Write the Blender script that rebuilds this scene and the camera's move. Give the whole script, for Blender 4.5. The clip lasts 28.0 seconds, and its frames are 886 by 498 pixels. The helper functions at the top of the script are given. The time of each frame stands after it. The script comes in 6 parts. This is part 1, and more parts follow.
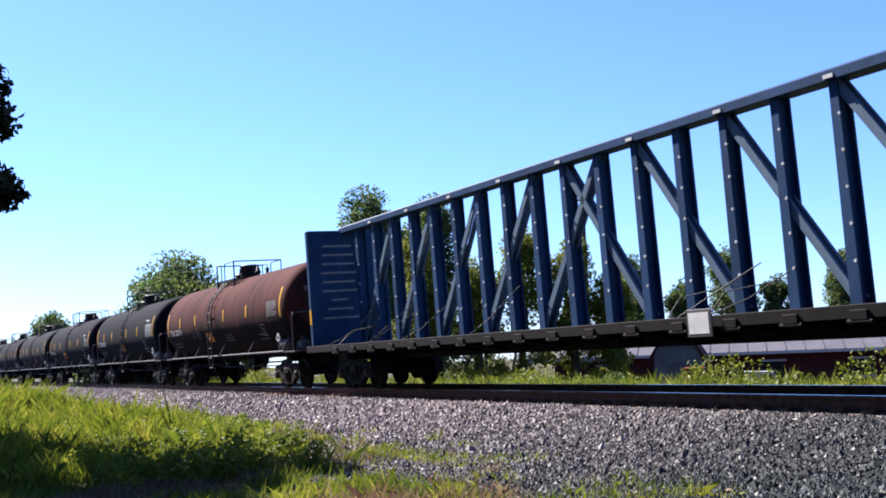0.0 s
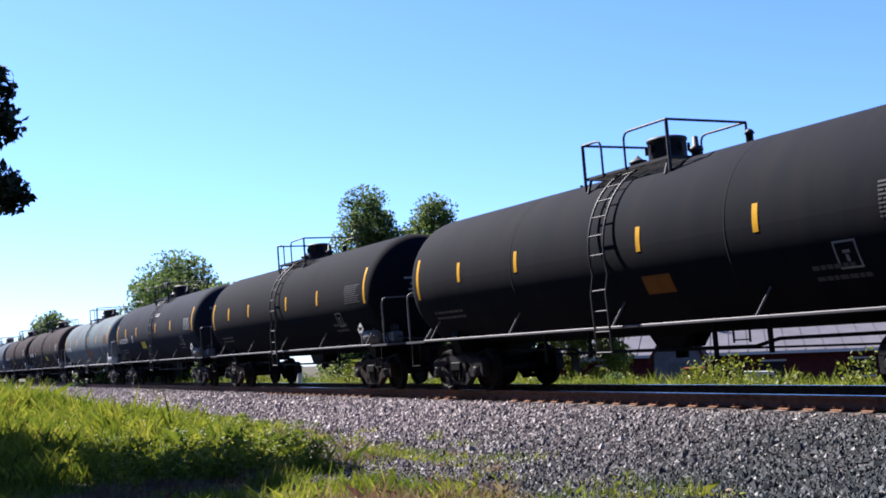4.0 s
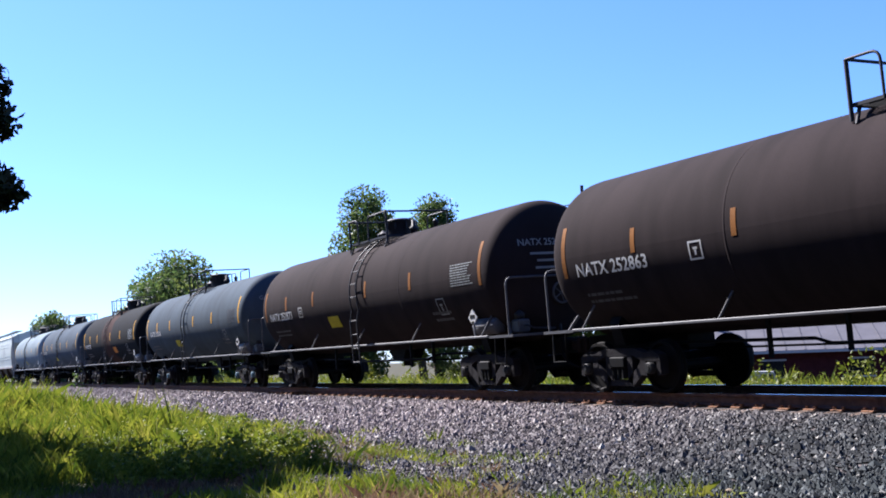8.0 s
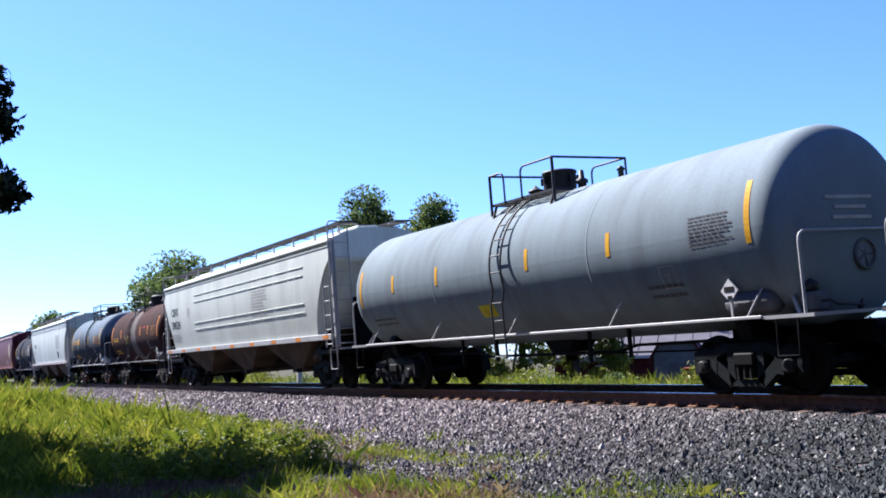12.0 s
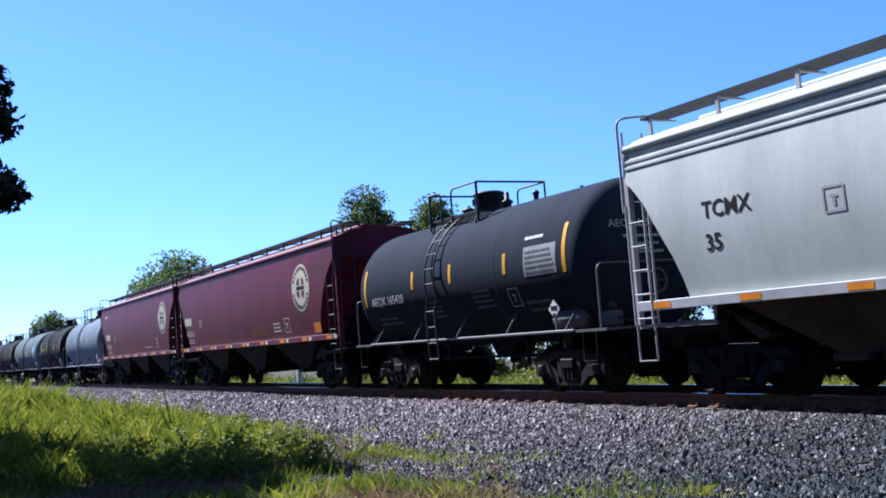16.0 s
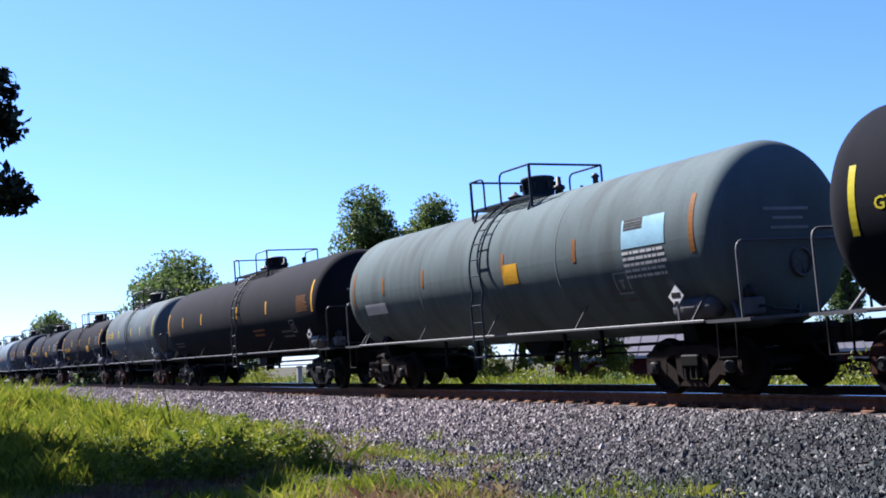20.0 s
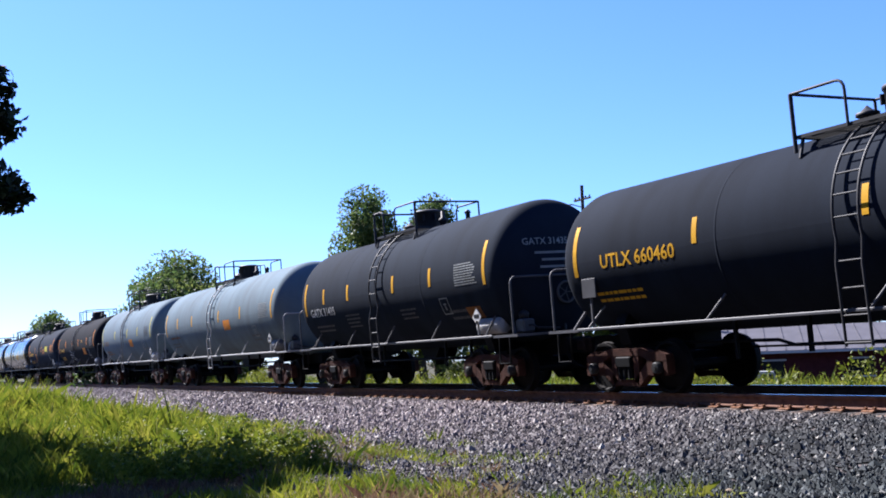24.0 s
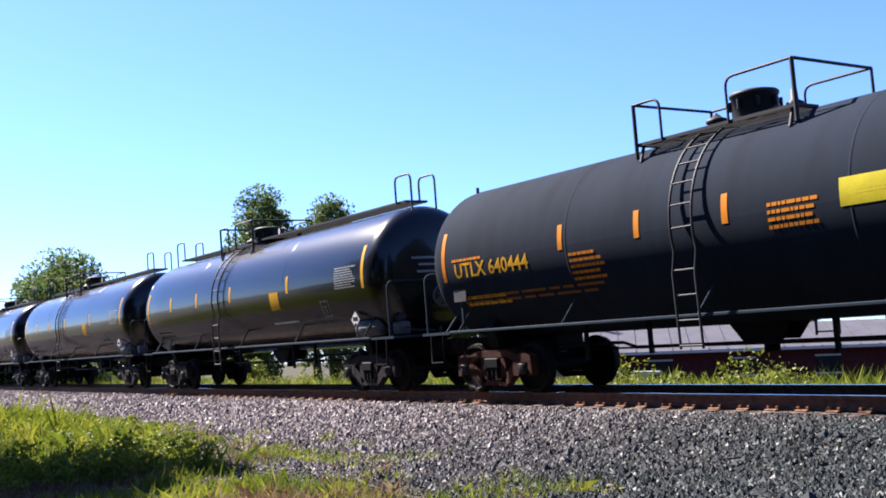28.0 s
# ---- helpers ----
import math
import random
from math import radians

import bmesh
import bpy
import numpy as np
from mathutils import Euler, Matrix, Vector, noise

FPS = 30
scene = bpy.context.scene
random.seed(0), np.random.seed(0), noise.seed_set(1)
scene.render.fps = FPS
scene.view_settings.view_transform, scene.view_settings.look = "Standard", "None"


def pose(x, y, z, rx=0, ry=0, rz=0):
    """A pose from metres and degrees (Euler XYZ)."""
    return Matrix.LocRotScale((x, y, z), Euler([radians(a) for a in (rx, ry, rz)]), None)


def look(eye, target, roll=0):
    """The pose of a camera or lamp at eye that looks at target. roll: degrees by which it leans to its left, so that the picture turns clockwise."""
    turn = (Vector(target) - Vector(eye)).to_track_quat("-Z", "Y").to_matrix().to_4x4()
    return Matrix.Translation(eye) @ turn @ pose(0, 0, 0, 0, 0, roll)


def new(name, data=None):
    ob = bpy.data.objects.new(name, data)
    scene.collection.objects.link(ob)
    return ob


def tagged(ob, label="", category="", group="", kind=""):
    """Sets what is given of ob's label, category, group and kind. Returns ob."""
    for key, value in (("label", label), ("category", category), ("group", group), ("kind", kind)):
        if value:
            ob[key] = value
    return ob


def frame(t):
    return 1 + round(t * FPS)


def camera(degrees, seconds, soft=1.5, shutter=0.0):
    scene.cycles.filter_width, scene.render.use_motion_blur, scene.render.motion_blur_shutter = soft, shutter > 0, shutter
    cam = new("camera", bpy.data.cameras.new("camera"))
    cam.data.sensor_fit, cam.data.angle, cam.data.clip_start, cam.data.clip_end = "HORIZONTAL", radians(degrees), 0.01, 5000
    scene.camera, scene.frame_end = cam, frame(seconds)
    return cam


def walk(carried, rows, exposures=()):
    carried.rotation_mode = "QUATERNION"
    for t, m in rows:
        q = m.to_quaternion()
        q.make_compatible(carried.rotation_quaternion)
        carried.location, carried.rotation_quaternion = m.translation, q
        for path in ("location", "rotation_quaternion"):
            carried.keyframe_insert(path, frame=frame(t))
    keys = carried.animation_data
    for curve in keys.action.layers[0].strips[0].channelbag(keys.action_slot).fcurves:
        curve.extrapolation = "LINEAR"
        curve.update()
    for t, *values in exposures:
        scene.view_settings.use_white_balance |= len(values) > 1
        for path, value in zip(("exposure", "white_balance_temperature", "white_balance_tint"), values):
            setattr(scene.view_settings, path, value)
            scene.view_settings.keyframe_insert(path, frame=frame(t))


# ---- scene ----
V = 18.52           # speed of the train in metres a second, along +x
CANT = 2.73         # the far rail lies higher: degrees of lean
SECONDS = 28.0

cam = camera(46.17, SECONDS, soft=1.8)
EYE = Vector((0.0, -12.838, 0.692))


def aim(yaw, pitch, roll, dx=0.0, dy=0.0):
    """A camera pose: yaw to the left of +y, pitch upwards, roll, in degrees."""
    a, b = radians(yaw), radians(pitch)
    way = Vector((-math.sin(a) * math.cos(b), math.cos(a) * math.cos(b), math.sin(b)))
    eye = EYE + Vector((dx, dy, 0))
    return look(eye, eye + way * 10, roll)


STILL = aim(61.09, 6.122, -2.037)
walk(cam, [(0.0, STILL), (24.9, STILL), (25.2, aim(61.05, 6.13, -2.0)), (25.4, aim(60.70, 6.17, -1.94, 0.02, 0.02)), (25.5, aim(60.242, 6.176, -1.924, 0.03, 0.029)),
           (25.6, aim(59.3, 6.16, -1.95, 0.06, 0.02)), (25.8, aim(57.55, 6.09, -2.02, 0.12, -0.01)), (26.0, aim(56.399, 6.022, -2.054, 0.161, -0.029)),
           (26.25, aim(55.5, 5.96, -2.07, 0.20, -0.07)), (26.5, aim(55.303, 5.949, -2.072, 0.21, -0.075)), (26.9, aim(55.394, 5.947, -2.1, 0.193, -0.059)), (28.0, aim(55.394, 5.947, -2.1, 0.193, -0.059))],
     exposures=[(0.0, 2.05, 6280, 17), (3.0, 2.05, 6280, 17), (6.0, 1.99, 6030, 17), (11.0, 1.99, 5980, 17), (12.3, 1.99, 5980, 17), (13.1, 1.71, 5480, 17), (13.6, 1.75, 5560, 17), (14.0, 1.99, 6030, 17), (14.8, 1.81, 5680, 17), (16.0, 1.76, 5430, 17), (16.7, 1.91, 5830, 17),
                (17.5, 2.03, 6130, 17), (20.0, 1.94, 5980, 17), (25.0, 1.92, 5930, 17), (25.8, 1.82, 5580, 17), (26.3, 1.82, 5630, 17), (27.0, 1.97, 6130, 17), (28.0, 2.19, 6480, 17)])

# ---- light ----
SUN = Vector((-0.67, -0.22, 0.71)).normalized()
world = bpy.data.worlds.new("world")
scene.world = world
world.use_nodes = True
wt = world.node_tree
sky = wt.nodes.new("ShaderNodeTexSky")
sky.sky_type = "NISHITA"
sky.sun_disc = False
sky.sun_elevation = math.asin(SUN.z)
sky.sun_rotation = math.atan2(SUN.x, SUN.y)
sky.altitude, sky.air_density, sky.dust_density, sky.ozone_density = 0, 1.0, 0.2, 6.0
bg = wt.nodes["Background"]
tint = wt.nodes.new("ShaderNodeMix")
tint.data_type, tint.blend_type = "RGBA", "MULTIPLY"
tint.inputs["Factor"].default_value = 1.0
tint.inputs["B"].default_value = (0.77, 0.94, 1.30, 1.0)
wt.links.new(sky.outputs[0], tint.inputs["A"])
wt.links.new(tint.outputs["Result"], bg.inputs[0])
bg.inputs[1].default_value = 0.05
sun = new("sun", bpy.data.lights.new("sun", "SUN"))
sun.data.energy, sun.data.angle, sun.data.color = 5.0, radians(0.53), (1.0, 0.95, 0.86)
sun.matrix_basis = look(SUN * 60, (0, 0, 0))

# ---- materials ----
MATS = {}
MUTE = 0.43         # base colours are scaled down by this, to deepen shade under the raised exposure


def muted(rgb):
    return tuple(c * MUTE for c in rgb)


def nodes_of(name):
    m = bpy.data.materials.new(name)
    m.use_nodes = True
    t = m.node_tree
    return m, t, t.nodes["Principled BSDF"]


def paint(name, rgb, rough=0.5, metal=0.0, var=0.25, scale=3.0, dirt=None, bump=0.0, bump_scale=60.0, streak=0.0, spec=0.10, unmuted=False):
    """A surface with a base colour, large and fine variation, optional dirt and streaks that run down."""
    if name in MATS:
        return MATS[name]
    if not unmuted:
        rgb, dirt = muted(rgb), muted(dirt) if dirt else None
    m, t, b = nodes_of(name)
    tc = t.nodes.new("ShaderNodeTexCoord")
    n1 = t.nodes.new("ShaderNodeTexNoise")
    n1.inputs["Scale"].default_value, n1.inputs["Detail"].default_value = scale, 6
    n2 = t.nodes.new("ShaderNodeTexNoise")
    n2.inputs["Scale"].default_value, n2.inputs["Detail"].default_value = scale * 9, 4
    mp = t.nodes.new("ShaderNodeMapping")
    mp.inputs["Scale"].default_value = (1, 1, 0.25) if streak else (1, 1, 1)
    t.links.new(tc.outputs["Object"], mp.inputs[0])
    t.links.new(mp.outputs[0], n1.inputs["Vector"])
    t.links.new(mp.outputs[0], n2.inputs["Vector"])
    add = t.nodes.new("ShaderNodeMath")
    add.operation = "MULTIPLY_ADD"
    t.links.new(n2.outputs["Fac"], add.inputs[0])
    add.inputs[1].default_value = 0.35
    t.links.new(n1.outputs["Fac"], add.inputs[2])
    ramp = t.nodes.new("ShaderNodeValToRGB")
    ramp.color_ramp.elements[0].position, ramp.color_ramp.elements[1].position = 0.45, 0.95
    dark = dirt if dirt else tuple(c * (1 - var) for c in rgb)
    light = tuple(min(1, c * (1 + var * 0.5)) for c in rgb)
    ramp.color_ramp.elements[0].color = (*light, 1)
    ramp.color_ramp.elements[1].color = (*dark, 1)
    t.links.new(add.outputs[0], ramp.inputs[0])
    t.links.new(ramp.outputs[0], b.inputs["Base Color"])
    b.inputs["Roughness"].default_value, b.inputs["Metallic"].default_value = rough, metal
    b.inputs["Specular IOR Level"].default_value = spec
    if bump:
        n3 = t.nodes.new("ShaderNodeTexNoise")
        n3.inputs["Scale"].default_value = bump_scale
        t.links.new(tc.outputs["Object"], n3.inputs["Vector"])
        bp = t.nodes.new("ShaderNodeBump")
        bp.inputs["Strength"].default_value, bp.inputs["Distance"].default_value = bump, 0.02
        t.links.new(n3.outputs["Fac"], bp.inputs["Height"])
        t.links.new(bp.outputs[0], b.inputs["Normal"])
    MATS[name] = m
    return m


STEEL = paint("rail_rust", (0.30, 0.16, 0.115), 0.8, var=0.5, scale=8, bump=0.3)
HEADM = paint("rail_head", (0.50, 0.51, 0.54), 0.22, 1.0, var=0.2, unmuted=True)
BLACK = paint("underframe_black", (0.006, 0.006, 0.007), 0.7, var=0.4, scale=5)
TRUCKM = paint("truck_rust_dust", (0.045, 0.028, 0.022), 0.85, var=0.6, scale=6, bump=0.4)
WHEELM = paint("wheel_steel", (0.012, 0.010, 0.010), 0.7, var=0.5, scale=6)
GREYP = paint("pipe_grey", (0.06, 0.06, 0.065), 0.5, var=0.3)

# ---- mesh building ----
class Mesh:
    """Vertices and faces, gathered piece by piece."""

    def __init__(self):
        self.v, self.f, self.s = [], [], []

    def add(self, vs, fs, smooth=False):
        n = len(self.v)
        self.v += [tuple(p) for p in vs]
        self.f += [tuple(n + i for i in f) for f in fs]
        self.s += [smooth] * len(fs)
        return self

    def box(self, x0, x1, y0, y1, z0, z1, c=0.0):
        """A box whose edges are cut by c."""
        if c <= 0:
            vs = [(x, y, z) for x in (x0, x1) for y in (y0, y1) for z in (z0, z1)]
            return self.add(vs, [(0, 1, 3, 2), (4, 6, 7, 5), (0, 4, 5, 1), (2, 3, 7, 6), (0, 2, 6, 4), (1, 5, 7, 3)])
        ring = [(x0 + c, y0), (x1 - c, y0), (x1, y0 + c), (x1, y1 - c), (x1 - c, y1), (x0 + c, y1), (x0, y1 - c), (x0, y0 + c)]
        mx, my = (x0 + x1) / 2, (y0 + y1) / 2
        sx, sy = 1 - 2 * c / (x1 - x0), 1 - 2 * c / (y1 - y0)
        small = [(mx + (x - mx) * sx, my + (y - my) * sy) for x, y in ring]
        vs = [(*p, z0) for p in small] + [(*p, z0 + c) for p in ring] + [(*p, z1 - c) for p in ring] + [(*p, z1) for p in small]
        fs = [tuple(reversed(range(8))), tuple(range(24, 32))]
        fs += [(8 * k + i, 8 * k + (i + 1) % 8, 8 * k + 8 + (i + 1) % 8, 8 * k + 8 + i) for k in range(3) for i in range(8)]
        return self.add(vs, fs)

    def rod(self, a, b, r, n=8, r2=None, caps=True):
        """A round rod from a to b."""
        a, b = Vector(a), Vector(b)
        d = (b - a).normalized()
        u = d.orthogonal().normalized()
        w = d.cross(u)
        r2 = r if r2 is None else r2
        vs = []
        for p, q in ((a, r), (b, r2)):
            vs += [p + (u * math.cos(k * math.tau / n) + w * math.sin(k * math.tau / n)) * q for k in range(n)]
        self.add(vs, [(k, (k + 1) % n, n + (k + 1) % n, n + k) for k in range(n)], True)
        if caps:
            self.add(vs, [tuple(reversed(range(n))), tuple(range(n, 2 * n))])
        return self

    def tube(self, pts, r, n=6):
        """A bent round bar through the points."""
        pts = [Vector(p) for p in pts]
        vs, prev = [], None
        for i, p in enumerate(pts):
            d = (pts[min(i + 1, len(pts) - 1)] - pts[max(i - 1, 0)]).normalized()
            u = d.orthogonal().normalized() if prev is None else (prev - d * prev.dot(d)).normalized()
            prev = u
            w = d.cross(u)
            vs += [p + (u * math.cos(k * math.tau / n) + w * math.sin(k * math.tau / n)) * r for k in range(n)]
        fs = [(i * n + k, i * n + (k + 1) % n, (i + 1) * n + (k + 1) % n, (i + 1) * n + k) for i in range(len(pts) - 1) for k in range(n)]
        self.add(vs, fs, True)
        m = len(vs)
        return self.add(vs, [tuple(reversed(range(n))), tuple(range(m - n, m))])

    def lathe_x(self, prof, n=48, z=0.0, a0=0.0, a1=math.tau):
        """A body turned about the x axis at height z, from (x, radius) rows."""
        vs = []
        for x, r in prof:
            vs += [(x, -r * math.cos(a0 + (a1 - a0) * k / n), z + r * math.sin(a0 + (a1 - a0) * k / n)) for k in range(n + 1)]
        m = n + 1
        fs = [(i * m + k, (i + 1) * m + k, (i + 1) * m + k + 1, i * m + k + 1) for i in range(len(prof) - 1) for k in range(n)]
        return self.add(vs, fs, True)

    def lathe_y(self, prof, c=(0, 0, 0), n=28):
        """A body turned about the y axis through c, from (y, radius) rows."""
        vs = []
        for y, r in prof:
            vs += [(c[0] + r * math.cos(k * math.tau / n), c[1] + y, c[2] + r * math.sin(k * math.tau / n)) for k in range(n)]
        fs = [(i * n + k, i * n + (k + 1) % n, (i + 1) * n + (k + 1) % n, (i + 1) * n + k) for i in range(len(prof) - 1) for k in range(n)]
        return self.add(vs, fs, False)

    def lathe_z(self, prof, c=(0, 0, 0), n=20):
        vs = []
        for z, r in prof:
            vs += [(c[0] + r * math.cos(k * math.tau / n), c[1] + r * math.sin(k * math.tau / n), c[2] + z) for k in range(n)]
        fs = [(i * n + k, i * n + (k + 1) % n, (i + 1) * n + (k + 1) % n, (i + 1) * n + k) for i in range(len(prof) - 1) for k in range(n)]
        return self.add(vs, fs, True)

    def prism_y(self, outline, y0, y1):
        """An outline of (x, z) corners, drawn out from y0 to y1."""
        n = len(outline)
        vs = [(x, y0, z) for x, z in outline] + [(x, y1, z) for x, z in outline]
        fs = [tuple(range(n)), tuple(reversed(range(n, 2 * n)))]
        fs += [(i, n + i, n + (i + 1) % n, (i + 1) % n) for i in range(n)]
        return self.add(vs, fs)

    def prism_x(self, outline, x0, x1):
        """An outline of (y, z) corners, drawn out from x0 to x1."""
        n = len(outline)
        vs = [(x0, y, z) for y, z in outline] + [(x1, y, z) for y, z in outline]
        fs = [tuple(reversed(range(n))), tuple(range(n, 2 * n))]
        fs += [(i, (i + 1) % n, n + (i + 1) % n, n + i) for i in range(n)]
        return self.add(vs, fs)

    def loft(self, rings, smooth=True, closed=True):
        n = len(rings[0])
        vs = [p for r in rings for p in r]
        k1 = n if closed else n - 1
        fs = [(i * n + k, i * n + (k + 1) % n, (i + 1) * n + (k + 1) % n, (i + 1) * n + k) for i in range(len(rings) - 1) for k in range(k1)]
        return self.add(vs, fs, smooth)

    def data(self, name, material):
        me = bpy.data.meshes.new(name)
        me.from_pydata(self.v, [], self.f)
        me.polygons.foreach_set("use_smooth", self.s)
        if material:
            me.materials.append(material)
        me.update()
        return me


def part(name, mesh, material, parent=None, label="", at=None):
    """Links a mesh as one object, under a thing or a part."""
    ob = new(name, mesh.data(name, material) if isinstance(mesh, Mesh) else mesh)
    if parent:
        ob.parent = parent
    if at is not None:
        ob.matrix_basis = at
    if label:
        ob["label"] = label
    return ob


# ---- paint of the cars ----
def tank_paint(name, rgb, grime, rough=0.5, amount=0.5, streak=None, spill=None, width=0.9, coat=0.0, spec=0.05, skirt=None, edge=2.3, ragged=0.8):
    """Painted tank steel: faded patches, grime that runs down, and an optional spill or rust band round the manway."""
    if name in MATS:
        return MATS[name]
    rgb, grime, streak, spill, skirt = [muted(c) if c else None for c in (rgb, grime, streak, spill, skirt)]
    m, t, b = nodes_of(name)
    N, K = t.nodes.new, t.links.new
    tc = N("ShaderNodeTexCoord")

    def noise_at(sc, vec, detail=5):
        mp = N("ShaderNodeMapping")
        mp.inputs["Scale"].default_value = vec
        n = N("ShaderNodeTexNoise")
        n.inputs["Scale"].default_value, n.inputs["Detail"].default_value = sc, detail
        K(tc.outputs["Object"], mp.inputs[0])
        K(mp.outputs[0], n.inputs["Vector"])
        return n.outputs["Fac"]

    def ramp(fac, a, c):
        r = N("ShaderNodeMapRange")
        r.inputs["From Min"].default_value, r.inputs["From Max"].default_value = a, c
        K(fac, r.inputs["Value"])
        return r.outputs[0]

    def mix(fac, a, c):
        x = N("ShaderNodeMix")
        x.data_type = "RGBA"
        K(fac, x.inputs["Factor"])
        for sock, val in ((x.inputs["A"], a), (x.inputs["B"], c)):
            if isinstance(val, tuple):
                sock.default_value = (*val, 1)
            else:
                K(val, sock)
        return x.outputs["Result"]

    def times(a, c):
        q = N("ShaderNodeMath")
        q.operation = "MULTIPLY"
        K(a, q.inputs[0])
        if isinstance(c, (int, float)):
            q.inputs[1].default_value = c
        else:
            K(c, q.inputs[1])
        return q.outputs[0]

    big = noise_at(0.55, (1, 1, 0.6))
    col = mix(ramp(big, 0.35, 0.7), rgb, tuple(c * 0.78 for c in rgb))
    run = noise_at(1.0, (2.2, 0.6, 0.4), 7)
    col = mix(times(ramp(run, 0.42, 0.75), amount), col, grime)
    fine = noise_at(24, (1, 1, 1), 3)
    col = mix(times(ramp(fine, 0.45, 0.75), 0.3), col, tuple(c * 0.55 for c in rgb))
    if streak:
        many = noise_at(1.0, (9.0, 0.3, 0.12), 5)
        col = mix(times(ramp(many, 0.5, 0.66), 0.3), col, streak)
    if spill:
        sep = N("ShaderNodeSeparateXYZ")
        K(tc.outputs["Object"], sep.inputs[0])
        ab = N("ShaderNodeMath")
        ab.operation = "ABSOLUTE"
        K(sep.outputs[0], ab.inputs[0])
        wob = N("ShaderNodeMath")
        wob.operation = "MULTIPLY_ADD"
        K(noise_at(1.1, (1.6, 1, 0.8)), wob.inputs[0])
        wob.inputs[1].default_value = 1.6
        K(ab.outputs[0], wob.inputs[2])
        col = mix(times(ramp(wob.outputs[0], width + 0.95, width + 0.45), 0.85), col, spill)
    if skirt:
        # a darker lower part of the drum, with a ragged, dripping edge
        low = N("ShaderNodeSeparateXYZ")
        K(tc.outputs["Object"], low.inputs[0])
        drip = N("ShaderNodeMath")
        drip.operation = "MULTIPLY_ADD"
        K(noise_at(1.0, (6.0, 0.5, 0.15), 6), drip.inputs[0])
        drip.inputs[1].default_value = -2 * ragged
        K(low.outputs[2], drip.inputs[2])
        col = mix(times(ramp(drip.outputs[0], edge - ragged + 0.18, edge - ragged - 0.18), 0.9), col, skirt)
    K(col, b.inputs["Base Color"])
    b.inputs["Roughness"].default_value = rough
    b.inputs["Specular IOR Level"].default_value = spec
    b.inputs["Coat Weight"].default_value = coat
    b.inputs["Coat Roughness"].default_value = 0.05
    bp = N("ShaderNodeBump")
    bp.inputs["Strength"].default_value, bp.inputs["Distance"].default_value = 0.05, 0.02
    K(noise_at(1.6, (1, 1, 1), 2), bp.inputs["Height"])
    K(bp.outputs[0], b.inputs["Normal"])
    MATS[name] = m
    return m


SOOT, RUST, DUST = (0.0056, 0.0056, 0.0067), (0.0728, 0.0252, 0.0157), (0.0896, 0.0812, 0.0728)
TANKS = {
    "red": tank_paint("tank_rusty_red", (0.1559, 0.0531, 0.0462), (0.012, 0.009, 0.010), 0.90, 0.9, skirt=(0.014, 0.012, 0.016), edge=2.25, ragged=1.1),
    "black": tank_paint("tank_black", (0.0080, 0.0105, 0.0185), (0.0165, 0.0180, 0.0225), 0.90, 0.5),
    "char": tank_paint("tank_charcoal", (0.0155, 0.0185, 0.0275), (0.0310, 0.0285, 0.0300), 0.90, 0.6),
    "brownblack": tank_paint("tank_dusty_brown_black", (0.058, 0.043, 0.044), (0.0140, 0.0118, 0.0118), 0.90, 0.6),
    "dark": tank_paint("tank_dark_slate", (0.029, 0.038, 0.058), SOOT, 0.90, 0.4),
    "grey": tank_paint("tank_mid_grey", (0.1351, 0.1767, 0.2200), (0.055, 0.056, 0.062), 0.90, 0.5),
    "pale": tank_paint("tank_pale_grey", (0.2890, 0.3839, 0.4528), (0.18, 0.18, 0.18), 0.90, 0.6),
    "rustgrey": tank_paint("tank_pale_grey_rusty", (0.2223, 0.2917, 0.3203), (0.16, 0.11, 0.08), 0.90, 0.8),
    "white": tank_paint("tank_dull_white", (0.3924, 0.4838, 0.5298), (0.19, 0.195, 0.20), 0.90, 0.5),
    "patch": tank_paint("tank_blue_black_rust_band", (0.0202, 0.0235, 0.0280), SOOT, 0.90, 0.4, spill=(0.095, 0.045, 0.034), width=1.25),
    "brown": tank_paint("tank_brown_with_spill", (0.0880, 0.0352, 0.0297), (0.018, 0.011, 0.011), 0.90, 0.9, spill=(0.27, 0.25, 0.24), width=0.55),
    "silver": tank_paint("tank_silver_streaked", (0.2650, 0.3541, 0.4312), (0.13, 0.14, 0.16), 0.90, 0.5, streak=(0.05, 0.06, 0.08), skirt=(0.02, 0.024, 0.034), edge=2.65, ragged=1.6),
    "slate": tank_paint("tank_slate_blue", (0.034, 0.047, 0.072), SOOT, 0.90, 0.4),
    "green": tank_paint("tank_green_grey", (0.2221, 0.2860, 0.2914), (0.085, 0.08, 0.075), 0.90, 0.6),
    "gloss": tank_paint("tank_gloss_black", (0.0067, 0.0067, 0.0078), (0.0168, 0.0157, 0.0157), 0.25, 0.25, coat=0.32, spec=0.2),
}
BROWNM = paint("hopper_maroon", (0.088, 0.009, 0.017), 0.5, var=0.35, scale=1.2, streak=1, unmuted=True)
CREAM = paint("hopper_pale_grey", (0.42, 0.45, 0.41), 0.55, var=0.2, scale=1.2, streak=1, unmuted=True)
DUSTY = paint("hopper_pocket_rust", (0.12, 0.085, 0.062), 0.8, var=0.6, scale=1.5)
BEAMB = paint("beam_blue", (0.034, 0.095, 0.225), 0.55, var=0.45, scale=2.0, streak=1)
DECKM = paint("beam_deck", (0.018, 0.014, 0.016), 0.8, var=0.5, scale=5)
GRATE = paint("grating_grey", (0.07, 0.07, 0.075), 0.6)
